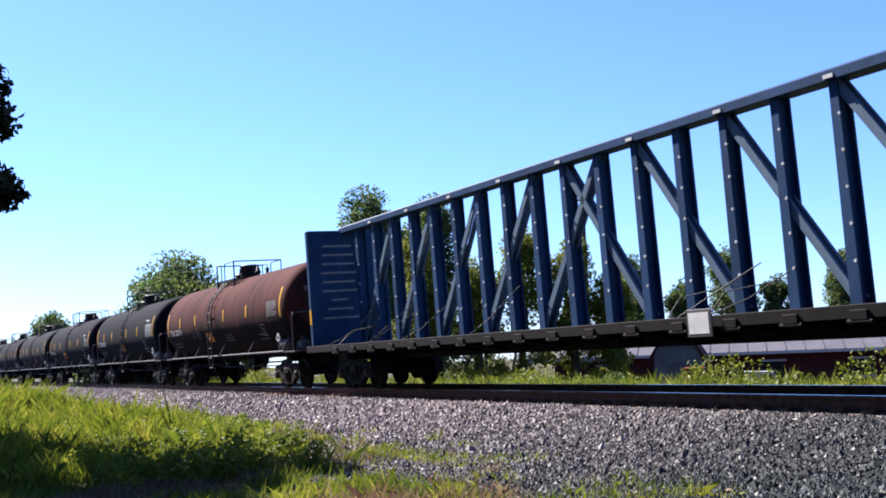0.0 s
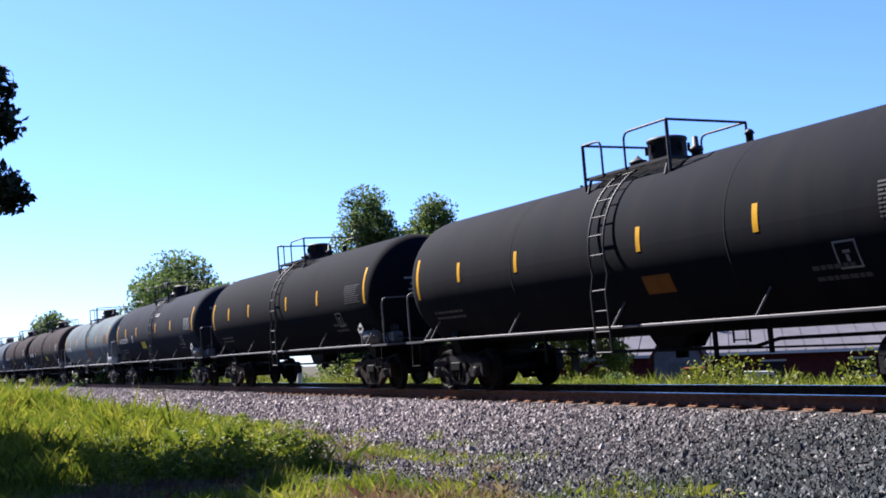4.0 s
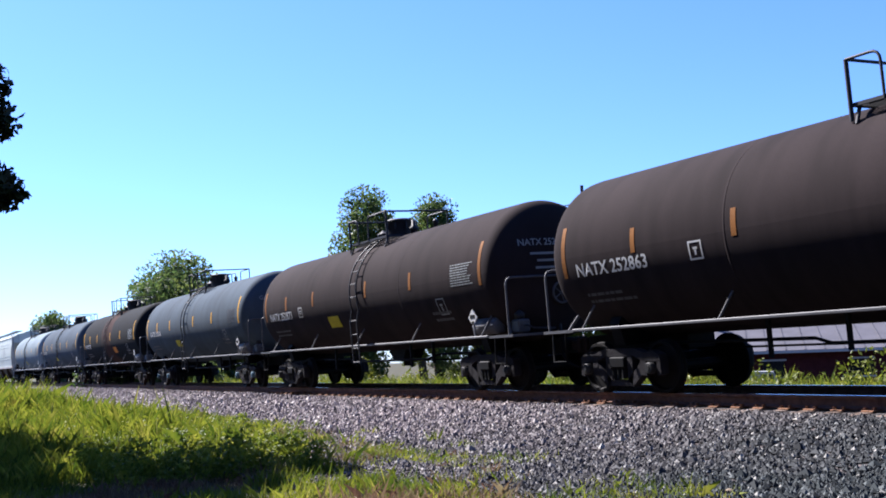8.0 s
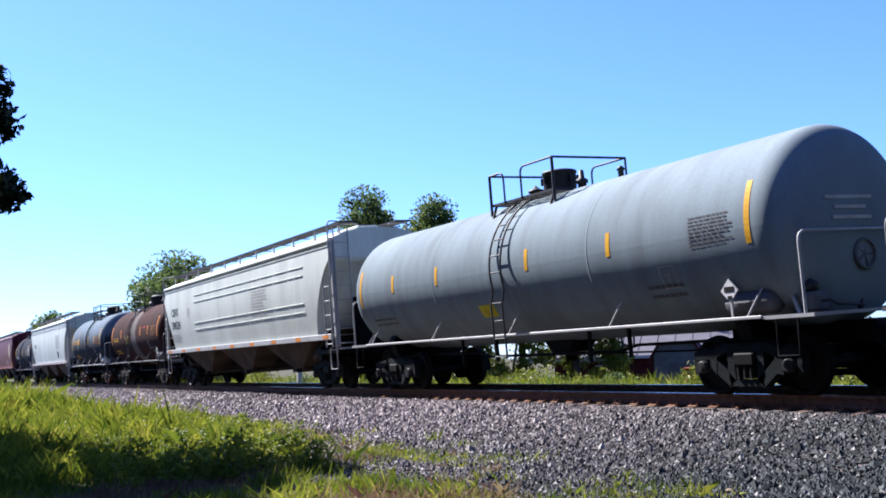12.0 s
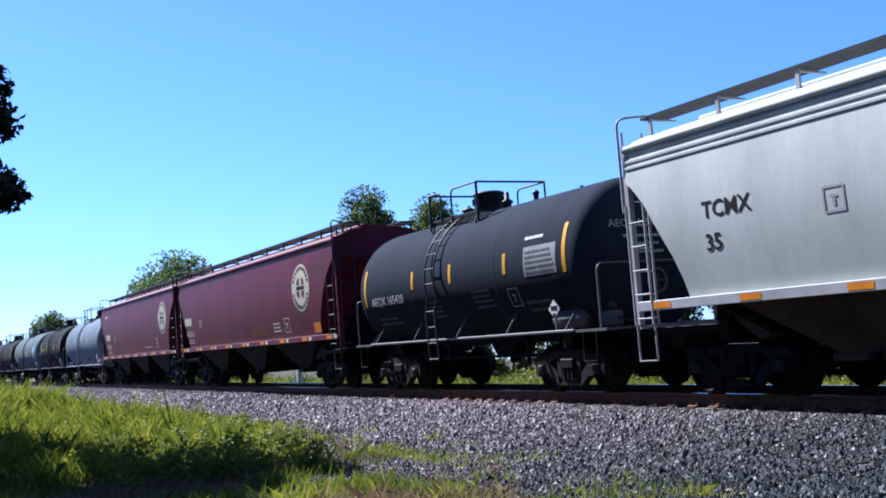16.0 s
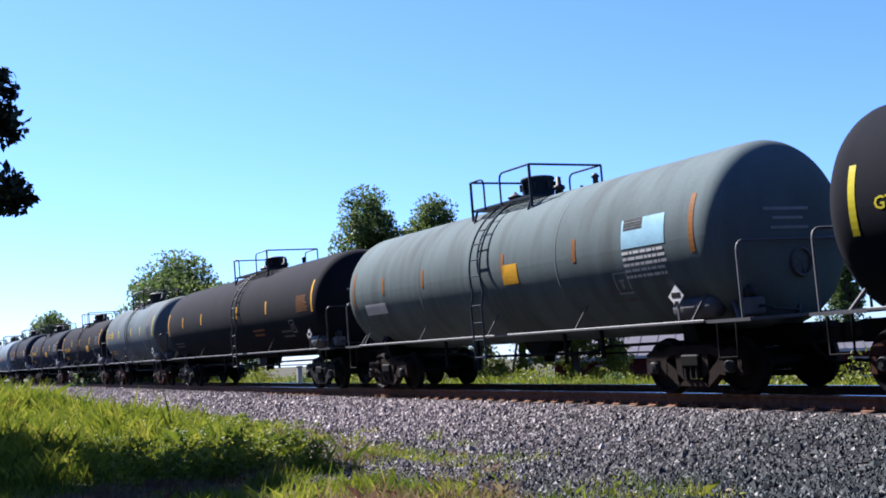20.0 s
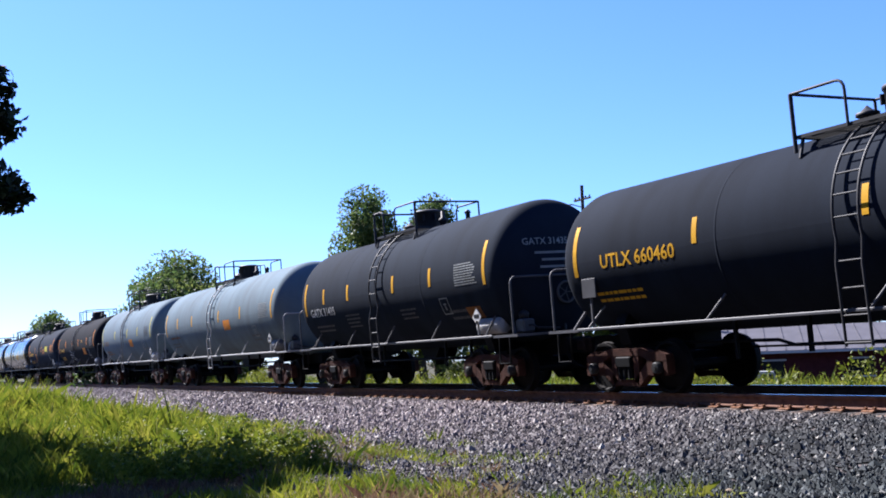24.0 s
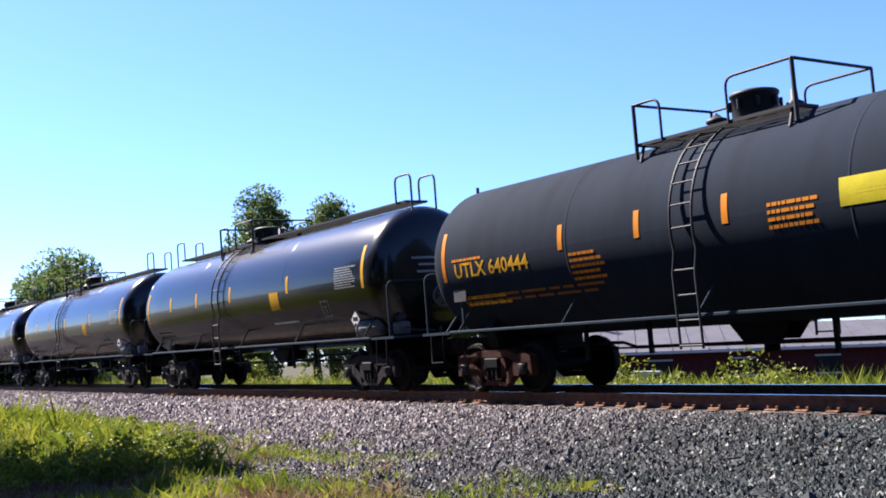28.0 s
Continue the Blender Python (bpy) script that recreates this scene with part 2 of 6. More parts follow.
INK = {"white": paint("ink_white", (0.46, 0.46, 0.45), 0.6, unmuted=True), "grey": paint("ink_faded", (0.065, 0.065, 0.068), 0.6, unmuted=True), "pale": paint("ink_pale", (0.20, 0.21, 0.21), 0.6, unmuted=True),
       "yellow": paint("ink_yellow", (0.48, 0.25, 0.008), 0.6, unmuted=True), "orange": paint("ink_orange", (0.48, 0.16, 0.006), 0.6, unmuted=True),
       "lime": paint("ink_lime", (0.38, 0.32, 0.012), 0.6, unmuted=True), "black": paint("ink_black", (0.02, 0.02, 0.02), 0.6),
       "dull": paint("ink_dull_orange", (0.17, 0.065, 0.012), 0.7, unmuted=True), "faint": paint("ink_faint", (0.30, 0.29, 0.27), 0.6, unmuted=True), "red": paint("ink_red", (0.4, 0.03, 0.03), 0.6, unmuted=True)}
RAILP = {"grey": paint("rail_paint_grey", (0.15, 0.15, 0.165), 0.6, spec=0.3), "dark": paint("rail_paint_dark", (0.032, 0.032, 0.040), 0.6, spec=0.3), "white": paint("rail_paint_white", (0.62, 0.62, 0.62), 0.6, spec=0.3),
         "blue": paint("rail_paint_blue", (0.035, 0.06, 0.09), 0.8), "red": paint("rail_paint_red", (0.4, 0.05, 0.05), 0.5)}

# ---- marks on the cars ----
GLYPHS = {}


def glyphs(words):
    """Flat lettering of height 1, from the built-in font: its corners and faces."""
    if words not in GLYPHS:
        cu = bpy.data.curves.new("letters", "FONT")
        cu.body, cu.resolution_u, cu.offset = words, 2, 0.016
        ob = new("letters", cu)
        me = bpy.data.meshes.new_from_object(ob.evaluated_get(bpy.context.evaluated_depsgraph_get()))
        GLYPHS[words] = ([(v.co.x, v.co.y) for v in me.vertices], [tuple(f.vertices) for f in me.polygons])
        bpy.data.objects.remove(ob)
        bpy.data.curves.remove(cu)
        bpy.data.meshes.remove(me)
    return GLYPHS[words]


def on_tank(r, zc, lift=0.006):
    """The near side of a drum: along x, and round from height z."""
    def put(x, z, dv=0.0):
        a = math.asin(max(-1, min(1, (z - zc) / r))) + dv / r
        return (x, -(r + lift) * math.cos(a), zc + (r + lift) * math.sin(a))
    return put


def on_side(fn, lift=0.006):
    def put(x, z, dv=0.0):
        return (x, fn(z + dv) - lift, z + dv)
    return put


def sheet(put, x, z, w, h, slant=0.0, n=10, m=None):
    """A thin patch of width w and height h, its lower left corner at x, z."""
    m = m or Mesh()
    vs = []
    for j in range(n + 1):
        for i in range(2):
            vs.append(put(x + i * w + slant * j / n, z, h * j / n))
    return m.add(vs, [(2 * j, 2 * j + 1, 2 * j + 3, 2 * j + 2) for j in range(n)])


def mark(car, put, kind, *a):
    m = Mesh()
    if kind == "text":
        words, x, z, size, ink = a
        vs, fs = glyphs(words)
        m.add([put(x + u * size, z, v * size) for u, v in vs], fs)
        return part("lettering", m, INK[ink], car, ink + " stencilled lettering")
    if kind == "bars":
        x, z, w, h, rows, ink = a
        rnd = random.Random(int(x * 100 + z * 1000 + w * 10))
        for k in range(rows):
            u = x
            while u < x + w * (0.75 + 0.25 * rnd.random()):
                d = w * (0.04 + 0.13 * rnd.random())
                sheet(put, u, z + h * (rows - 1 - k) / rows, min(d, x + w - u), h / rows * 0.48, n=1, m=m)
                u += d + w * 0.022
        return tagged(part("stencil_block", m, INK[ink], car), "lines of small stencilled data", kind="stuff")
    if kind == "rect":
        x, z, w, h, ink = a
        return part("panel_decal", sheet(put, x, z, w, h, m=m), INK[ink], car, ink + " rectangular panel")
    if kind == "strip":
        x, z, h, ink = a
        return part("reflector", sheet(put, x, z, 0.11, h, m=m), INK[ink], car, ink + " reflective strip")
    if kind == "frame":
        x, z, s, ink = a
        for q in ((0, 0, s, 0.03), (0, s - 0.03, s, 0.03), (0, 0, 0.03, s), (s - 0.03, 0, 0.03, s), (s * 0.34, s * 0.55, s * 0.32, s * 0.12), (s * 0.42, s * 0.25, s * 0.14, s * 0.28)):
            sheet(put, x + q[0], z + q[1], q[2], q[3], n=4, m=m)
        return part("test_panel", m, INK[ink], car, "outlined square test stencil")
    if kind == "scrawl":
        x, z, w, h, ink = a
        rnd = random.Random(int(x * 77 + z * 31))
        n = max(3, int(w / 0.3))
        for k in range(n):
            cx, cz = x + w * (k + 0.5) / n, h * rnd.uniform(0.4, 0.6)
            for ring in range(rnd.choice((1, 2, 2))):
                ra, rb, b = w / n * rnd.uniform(0.3, 0.62) * (1 - 0.5 * ring), h * rnd.uniform(0.3, 0.5) * (1 - 0.5 * ring), rnd.uniform(0, 6)
                wob = [1 + rnd.uniform(-0.3, 0.3) for _ in range(9)]
                pts = [(cx + ra * wob[i % 9] * math.cos(b + i * 0.7), cz + rb * wob[i % 9] * math.sin(b + i * 0.7)) for i in range(rnd.choice((6, 8, 10)))]
                for (p, q), (e, g) in zip(pts, pts[1:]):
                    d = math.hypot(e - p, g - q) + 1e-4
                    dx, dz = -(g - q) / d * 0.011, (e - p) / d * 0.011
                    m.add([put(p - dx, z, q - dz), put(p + dx, z, q + dz), put(e + dx, z, g + dz), put(e - dx, z, g - dz)], [(3, 2, 1, 0)])
        return tagged(part("spray_line", m, INK[ink], car), "loose spray-painted lines", kind="stuff")


def placard(car, x, y, z, s=0.28):
    m = Mesh().add([(x - s, y, z), (x, y, z - s), (x + s, y, z), (x, y, z + s), (x - s, y + 0.02, z), (x, y + 0.02, z - s), (x + s, y + 0.02, z), (x, y + 0.02, z + s)],
                   [(0, 1, 2, 3), (7, 6, 5, 4), (0, 4, 5, 1), (1, 5, 6, 2), (2, 6, 7, 3), (3, 7, 4, 0)])
    h = part("placard", m, INK["white"], car, "white diamond hazard placard")
    q = Mesh().box(x - 0.1, x + 0.1, y - 0.006, y, z - 0.02, z + 0.06).box(x - 0.04, x + 0.04, y - 0.006, y, z - 0.15, z - 0.08)
    part("symbol", q, INK["black"], h)


# ---- running gear ----
WHEELS = []          # wheel sets, to be turned


def wheel_mesh():
    m = Mesh()
    for side in (-1, 1):
        prof = [(0.0, 0.09), (0.0, 0.16), (0.045, 0.18), (0.05, 0.37), (0.0, 0.40), (0.0, 0.45), (0.012, 0.457), (0.10, 0.462), (0.115, 0.485), (0.135, 0.485), (0.14, 0.40), (0.09, 0.37), (0.09, 0.18), (0.14, 0.15), (0.14, 0.09)]
        rows = [(side * (0.85 - y), r) for y, r in prof]
        m.lathe_y(rows if side > 0 else rows, n=36)
    m.rod((0, -0.98, 0), (0, 0.98, 0), 0.085, 12)
    return m


def side_frame_mesh():
    m = Mesh()
    m.prism_y([(-1.12, 0.56), (-1.10, 0.68), (-0.98, 0.73), (-0.70, 0.72), (-0.45, 0.80), (0.45, 0.80), (0.70, 0.72), (0.98, 0.73), (1.10, 0.68), (1.12, 0.56), (0.66, 0.58), (0.42, 0.67), (-0.42, 0.67), (-0.66, 0.58)], -0.09, 0.09)
    for s in (-1, 1):
        m.prism_y([(s * 1.12, 0.58), (s * 1.12, 0.34), (s * 1.03, 0.32), (s * 1.03, 0.58)][::s], -0.09, 0.09)
        m.prism_y([(s * 0.75, 0.58), (s * 0.75, 0.32), (s * 0.63, 0.34), (s * 0.60, 0.60)][::s], -0.09, 0.09)
        m.prism_y([(s * 0.76, 0.52), (s * 0.70, 0.40), (s * 0.34, 0.13), (s * 0.24, 0.26), (s * 0.60, 0.56)][::s], -0.085, 0.085)
        m.prism_y([(s * 0.25, 0.70), (s * 0.38, 0.70), (s * 0.36, 0.22), (s * 0.22, 0.22)][::s], -0.085, 0.085)
        m.prism_y([(s * 0.78, 0.70), (s * 0.99, 0.70), (s * 0.94, 0.76), (s * 0.83, 0.76)][::s], -0.07, 0.07)
    m.prism_y([(-0.36, 0.15), (0.36, 0.15), (0.33, 0.25), (-0.33, 0.25)], -0.085, 0.085)
    return m


def bolster_mesh():
    m = Mesh()
    m.box(-0.21, 0.21, -1.14, 1.14, 0.47, 0.66, 0.02)
    m.box(-0.16, 0.16, -0.45, 0.45, 0.66, 0.78)
    for s in (-1, 1):
        m.box(s * 0.36 - 0.04, s * 0.36 + 0.04, -0.78, 0.78, 0.36, 0.46)
    return m


def spring_mesh():
    m = Mesh()
    for i in (-0.13, 0.0, 0.13):
        for y in (-0.07, 0.07):
            m.lathe_z([(0.0, 0.058), (0.02, 0.05), (0.045, 0.058), (0.07, 0.05), (0.095, 0.058), (0.12, 0.05), (0.145, 0.058), (0.17, 0.05), (0.2, 0.058)], (i, y, 0.27), 8)
    return m


def bearing_mesh():
    return Mesh().lathe_y([(0.06, 0.0), (0.06, 0.10), (-0.03, 0.10), (-0.05, 0.08), (-0.05, 0.045), (-0.065, 0.04), (-0.065, 0.0)], n=16)


def coupler_mesh():
    m = Mesh().box(-0.45, 0.05, -0.09, 0.09, 0.78, 0.98, 0.02)
    m.prism_x([(-0.16, 0.72), (0.16, 0.72), (0.16, 1.02), (-0.16, 1.02)], 0.02, 0.2)
    m.box(0.2, 0.34, 0.03, 0.18, 0.75, 1.0, 0.03)
    m.box(0.2, 0.30, -0.17, -0.06, 0.75, 1.0, 0.03)
    return m


def hose_mesh():
    return Mesh().tube([(0, -0.35, 0.75), (0.12, -0.36, 0.62), (0.25, -0.3, 0.48), (0.38, -0.2, 0.42), (0.5, -0.1, 0.45)], 0.028, 6)


DATA = {"wheel": wheel_mesh().data("wheel_set", WHEELM), "bolster": bolster_mesh().data("truck", BLACK), "springs": spring_mesh().data("spring_group", BLACK),
        "coupler": coupler_mesh().data("coupler", TRUCKM), "hose": hose_mesh().data("air_hose", BLACK)}
TRUCKS = {"rust": (0.10, 0.039, 0.026), "brown": (0.042, 0.026, 0.021), "black": (0.017, 0.024, 0.026), "grey": (0.040, 0.036, 0.040)}
for key, rgb in TRUCKS.items():
    DATA["side_frame_" + key] = side_frame_mesh().data("side_frame", paint("truck_" + key, rgb, 0.85, var=0.55, scale=6, bump=0.4))
for key, rgb in {"dark": (0.05, 0.05, 0.05), "blue": (0.16, 0.30, 0.40), "rust": (0.25, 0.11, 0.05), "pale": (0.4, 0.4, 0.4)}.items():
    DATA["bearing_" + key] = bearing_mesh().data("bearing_cap", paint("bearing_" + key, rgb, 0.6))


def truck(car, x, look_, ends):
    """A three-piece freight truck under a car."""
    b = part("truck", DATA["bolster"], None, car, at=pose(x, 0, 0))
    for s in (-1, 1):
        part("side_frame", DATA["side_frame_" + look_], None, b, at=pose(0, s * 1.0, 0))
        tagged(part("spring_group", DATA["springs"], None, b, at=pose(0, s * 1.0, 0)), kind="stuff")
        for k in (-1, 1):
            part("bearing_cap", DATA["bearing_" + ends], None, b, at=pose(k * 0.889, s * 1.12, 0.457, 0, 0, 0 if s < 0 else 180))
    for k in (-1, 1):
        w = part("wheel_set", DATA["wheel"], None, b, at=pose(k * 0.889, 0, 0.457))
        WHEELS.append((w, k))


def draft_gear(car, half_length):
    for s in (-1, 1):
        part("coupler", DATA["coupler"], None, car, at=pose(s * (half_length - 0.17), 0, 0, 0, 0, 0 if s > 0 else 180))
        part("air_hose", DATA["hose"], None, car, at=pose(s * (half_length - 0.45), 0, 0, 0, 0, 0 if s > 0 else 180))


# ---- tank cars ----
def shell(half, r, zc, head=0.62):
    """The closed tank body: a drum with domed heads."""
    prof, k = [], 12
    for i in range(k + 1):
        a = math.pi / 2 * i / k
        prof.append((-half - head * math.cos(a) ** 0.75, max(0.002, r * math.sin(a) ** 0.75)))
    prof += [(-half + 2 * half * i / 12, r) for i in range(1, 13)]
    for i in range(1, k + 1):
        a = math.pi / 2 * (1 - i / k)
        prof.append((half + head * math.cos(a) ** 0.75, max(0.002, r * math.sin(max(a, 0)) ** 0.75)))
    return Mesh().lathe_x(prof, 120, zc)


def arc_ladder(x, w, r, zc, side, z0, foot):
    """Two stiles and rungs that hug the drum, then hang straight."""
    m = Mesh()
    a0 = math.radians(72)
    a1 = math.asin((z0 - zc) / r) if abs(z0 - zc) < r else -0.3
    def at(a, d=0.09):
        return (side * (r + d) * math.cos(a), zc + (r + d) * math.sin(a))
    path = [at(a0 + (a1 - a0) * i / 14) for i in range(15)]
    path.append((side * (r + 0.12), z0 - 0.35))
    path.append((side * (r + 0.09), foot))
    for s in (-1, 1):
        m.tube([(x + s * w / 2, y, z) for y, z in path], 0.022, 6)
    for i in range(1, 14, 1):
        y, z = at(a0 + (a1 - a0) * i / 14)
        if i % 2 == 0:
            m.rod((x - w / 2, y, z), (x + w / 2, y, z), 0.014, 6)
    z = z0 - 0.3
    while z > foot - 0.02:
        m.rod((x - w / 2, side * (r + 0.105), z), (x + w / 2, side * (r + 0.105), z), 0.014, 6)
        z -= 0.36
    return m


def bend(a, b, c, n=4, rad=0.16):
    """Points round a bend at b, between a and c."""
    a, b, c = Vector(a), Vector(b), Vector(c)
    p, q = b + (a - b).normalized() * rad, b + (c - b).normalized() * rad
    return [p.lerp(b, t).lerp(b.lerp(q, t), t) for t in [i / n for i in range(n + 1)]]


def deck_rails(car, x0, x1, w, z, ink, high, hoops):
    """The railing round the deck on top of a tank: an end rail at each end and a hoop along each side, with an opening for the ladder."""
    for x, s in ((x0, 1), (x1, -1)):
        m = Mesh()
        m.rod((x, -w, z - 0.25), (x, -w, z + high), 0.032, 6)
        m.rod((x, w, z - 0.25), (x, w, z + high), 0.024, 6)
        m.rod((x, -w, z + high), (x, w, z + high), 0.026, 6)
        part("end_rail", m, RAILP[ink], car)
        for y in (-w, w):
            d = hoops[0] if s > 0 else hoops[1]
            h = Mesh().tube([(x, y, z + high)] + bend((x, y, z + high), (x + s * d, y, z + high), (x + s * d, y, z)) + [(x + s * d, y, z - 0.05)], 0.022, 6)
            part("side_hoop", h, RAILP[ink], car)


def grating(x0, x1, y0, y1, z):
    """A deck of bars in a rim, cut from one plate."""
    xs, ys = [x0, x0 + 0.05, x1 - 0.05, x1], [y0, y0 + 0.05]
    n = max(2, int((y1 - y0 - 0.1) / 0.055))
    step = (y1 - y0 - 0.1) / n
    for k in range(n - 1):
        ys += [y0 + 0.05 + step * (k + 1) - 0.012, y0 + 0.05 + step * (k + 1) + 0.012]
    ys += [y1 - 0.05, y1]
    rows = len(ys)
    vs = [(x, y, q) for q in (z - 0.05, z) for y in ys for x in xs]

    def at(i, j, top):
        return top * 4 * rows + j * 4 + i

    def full(i, j):
        return 0 <= i < 3 and 0 <= j < rows - 1 and (i != 1 or j % 2 == 0)
    fs = []
    for j in range(rows - 1):
        for i in range(3):
            if not full(i, j):
                continue
            fs.append((at(i, j, 1), at(i + 1, j, 1), at(i + 1, j + 1, 1), at(i, j + 1, 1)))
            fs.append((at(i, j + 1, 0), at(i + 1, j + 1, 0), at(i + 1, j, 0), at(i, j, 0)))
            for (a, b), (c, d) in (((0, -1), ((i, j), (i + 1, j))), ((1, 0), ((i + 1, j), (i + 1, j + 1))), ((0, 1), ((i + 1, j + 1), (i, j + 1))), ((-1, 0), ((i, j + 1), (i, j)))):
                if not full(i + a, j + b):
                    fs.append((at(*c, 0), at(*d, 0), at(*d, 1), at(*c, 1)))
    return Mesh().add(vs, fs)


def tank_car(L, d):
    car = new("tank_car")
    r, zc = d.get("r", 1.53), d.get("zc", 2.51)
    half = L / 2 - d.get("end", 1.40)
    body = TANKS[d["paint"]]
    rail = RAILP[d.get("rail", "grey")]
    top = RAILP[d.get("top", "dark")]
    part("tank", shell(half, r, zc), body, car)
    for x in (-0.42 * half, 0.42 * half):
        part("weld_band", Mesh().lathe_x([(x - 0.03, r - 0.01), (x - 0.02, r + 0.002), (x + 0.02, r + 0.002), (x + 0.03, r - 0.01)], 120, zc), body, car)
    # sills, saddles and the pipe rails along both sides
    for s in (-1, 1):
        e = L / 2
        x0, x1 = sorted((s * (e - 3.3), s * (e - 0.45)))
        part("stub_sill", Mesh().box(x0, x1, -0.33, 0.33, 0.72, 1.05, 0.02), BLACK, car)
        xs = s * (e - 2.3)
        part("saddle", Mesh().prism_x([(-1.0, 0.86), (1.0, 0.86), (1.12, 1.25), (1.0, 1.42), (-1.0, 1.42), (-1.12, 1.25)], xs - 0.14, xs + 0.14), BLACK, car)
        x2, x3 = sorted((s * (e - 0.55), s * (e - 1.5)))
        part("end_platform", grating(x2, x3, -1.45, 1.45, 1.20), rail, car)
        # end handrail across the car
        hx = s * (e - 0.72)
        pts = [(hx, -1.42, 1.15)] + bend((hx, -1.42, 1.15), (hx, -1.42, 2.36), (hx, 0, 2.36)) + bend((hx, 0, 2.36), (hx, 1.42, 2.36), (hx, 1.42, 1.15)) + [(hx, 1.42, 1.15)]
        part("end_handrail", Mesh().tube(pts, 0.022, 6), rail, car)
        part("sill_step", Mesh().tube([(s * (e - 0.85), -1.44, 1.14), (s * (e - 0.85), -1.46, 0.62), (s * (e - 1.25), -1.46, 0.62), (s * (e - 1.25), -1.44, 1.14)], 0.02, 5), BLACK, car)
        part("head_brace", Mesh().rod((s * (e - 1.0), -1.2, 1.15), (s * (e - 1.35), -1.02, 1.62), 0.03, 6), rail, car)
        truck(car, xs, d.get("truck", "brown"), d.get("ends", "dark"))
    for s in (-1, 1):
        part("side_rail", Mesh().box(-L / 2 + 1.5, L / 2 - 1.5, s * 1.45 - 0.025, s * 1.45 + 0.025, 1.165, 1.215, 0.01), rail, car)
        n = 5
        for i in range(n):
            x = -half + 0.4 + (2 * half - 0.8) * i / (n - 1)
            a = -0.62
            part("rail_bracket", Mesh().rod((x, s * 1.44, 1.2), (x + 0.16, s * (r * math.cos(a) + 0.0), zc + r * math.sin(a)), 0.022, 5), rail, car)
    # top deck, manway and valves
    px = d.get("deck", 0.1)
    zt = zc + r
    if d.get("walk"):
        part("roof_walk", grating(-half + 0.1, half - 0.1, -0.3, 0.3, zt + 0.16), top, car)
        for s in (-1, 1):
            for y in (-0.32, 0.32):
                pts = [(s * (half - 0.45), y, zt + 0.12)] + bend((s * (half - 0.45), y, zt), (s * (half - 0.45), y, zt + 0.72), (s * (half + 0.2), y, zt + 0.72)) + bend((s * (half - 0.1), y, zt + 0.72), (s * (half + 0.2), y, zt + 0.72), (s * (half + 0.2), y, zt)) + [(s * (half + 0.2), y, zt - 0.1)]
                part("loop_rail", Mesh().tube(pts, 0.024, 6), top, car)
    dl = d.get("decklen", 1.18)
    for y0, y1 in ((-0.92, -0.42), (0.42, 0.92)):
        part("top_deck", grating(px - dl, px + dl, y0, y1, zt - 0.03), top, car)
    for x in (px - dl + 0.1, px + dl - 0.1):
        for y in (-0.85, 0.85):
            part("deck_bracket", Mesh().rod((x, y, zt - 0.06), (x, y * 1.12, zc + math.sqrt(r * r - (y * 1.12) ** 2)), 0.03, 5), top, car)
    deck_rails(car, px - dl, px + dl, 0.92, zt - 0.03, d.get("top", "dark"), d.get("high", 0.62), d.get("hoops", (0.55, 1.15)))
    mx = px + d.get("bonnet", 0.12)
    mw = Mesh().lathe_z([(0, 0.35), (0.47, 0.35), (0.48, 0.37), (0.52, 0.37), (0.54, 0.35), (0.56, 0.28), (0.57, 0.001)], (mx, 0.0, zt - 0.05), 24)
    man = part("manway", mw, RAILP["dark"] if not d.get("lid") else RAILP[d["lid"]], car)
    bolts = Mesh()
    for k in range(8):
        a = k * math.tau / 8
        bolts.rod((mx + 0.38 * math.cos(a), 0.38 * math.sin(a), zt + 0.22), (mx + 0.38 * math.cos(a), 0.38 * math.sin(a), zt + 0.37), 0.03, 5)
    tagged(part("lid_bolts", bolts, RAILP["dark"], man), kind="stuff")
    part("relief_valve", Mesh().lathe_z([(-0.05, 0.09), (0.12, 0.09), (0.14, 0.13), (0.2, 0.13), (0.24, 0.06), (0.4, 0.05), (0.42, 0.001)], (px + 0.75, 0.1, zt), 12), RAILP["dark"], car)
    part("fill_valve", Mesh().lathe_z([(-0.05, 0.12), (0.1, 0.12), (0.12, 0.17), (0.17, 0.17), (0.19, 0.1), (0.28, 0.001)], (px - 0.42, -0.25, zt), 12), RAILP["dark"], car)
    part("vacuum_valve", Mesh().lathe_z([(-0.05, 0.06), (0.16, 0.06), (0.17, 0.09), (0.24, 0.05), (0.26, 0.001)], (px + dl + 0.9, 0.05, zt), 10), RAILP["dark"], car)
    lx = px + d.get("lad", -0.14)
    for s in (-1, 1):
        part("ladder", arc_ladder(lx, 0.42, r, zc, s, 2.15, 0.72), RAILP[d.get("ladder", d.get("top", "dark"))], car)
    # under the tank
    part("outlet_valve", Mesh().lathe_z([(-0.42, 0.001), (-0.42, 0.12), (-0.30, 0.12), (-0.28, 0.18), (-0.2, 0.18), (-0.18, 0.25), (0.1, 0.28)], (0.1, 0, zc - r), 14), BLACK, car)
    part("skid", Mesh().prism_y([(-0.45, 1.03), (0.65, 1.03), (0.40, 0.74), (-0.20, 0.74)], -0.28, -0.24).prism_y([(-0.45, 1.03), (0.65, 1.03), (0.40, 0.74), (-0.20, 0.74)], 0.24, 0.28), BLACK, car)
    part("brake_pipe", Mesh().tube([(-L / 2 + 2.6, -0.6, 0.86), (-2.4, -0.6, 0.82), (-2.0, -0.7, 0.74), (2.6, -0.7, 0.74), (3.0, -0.6, 0.84), (L / 2 - 2.6, -0.6, 0.86)], 0.03, 6), BLACK, car)
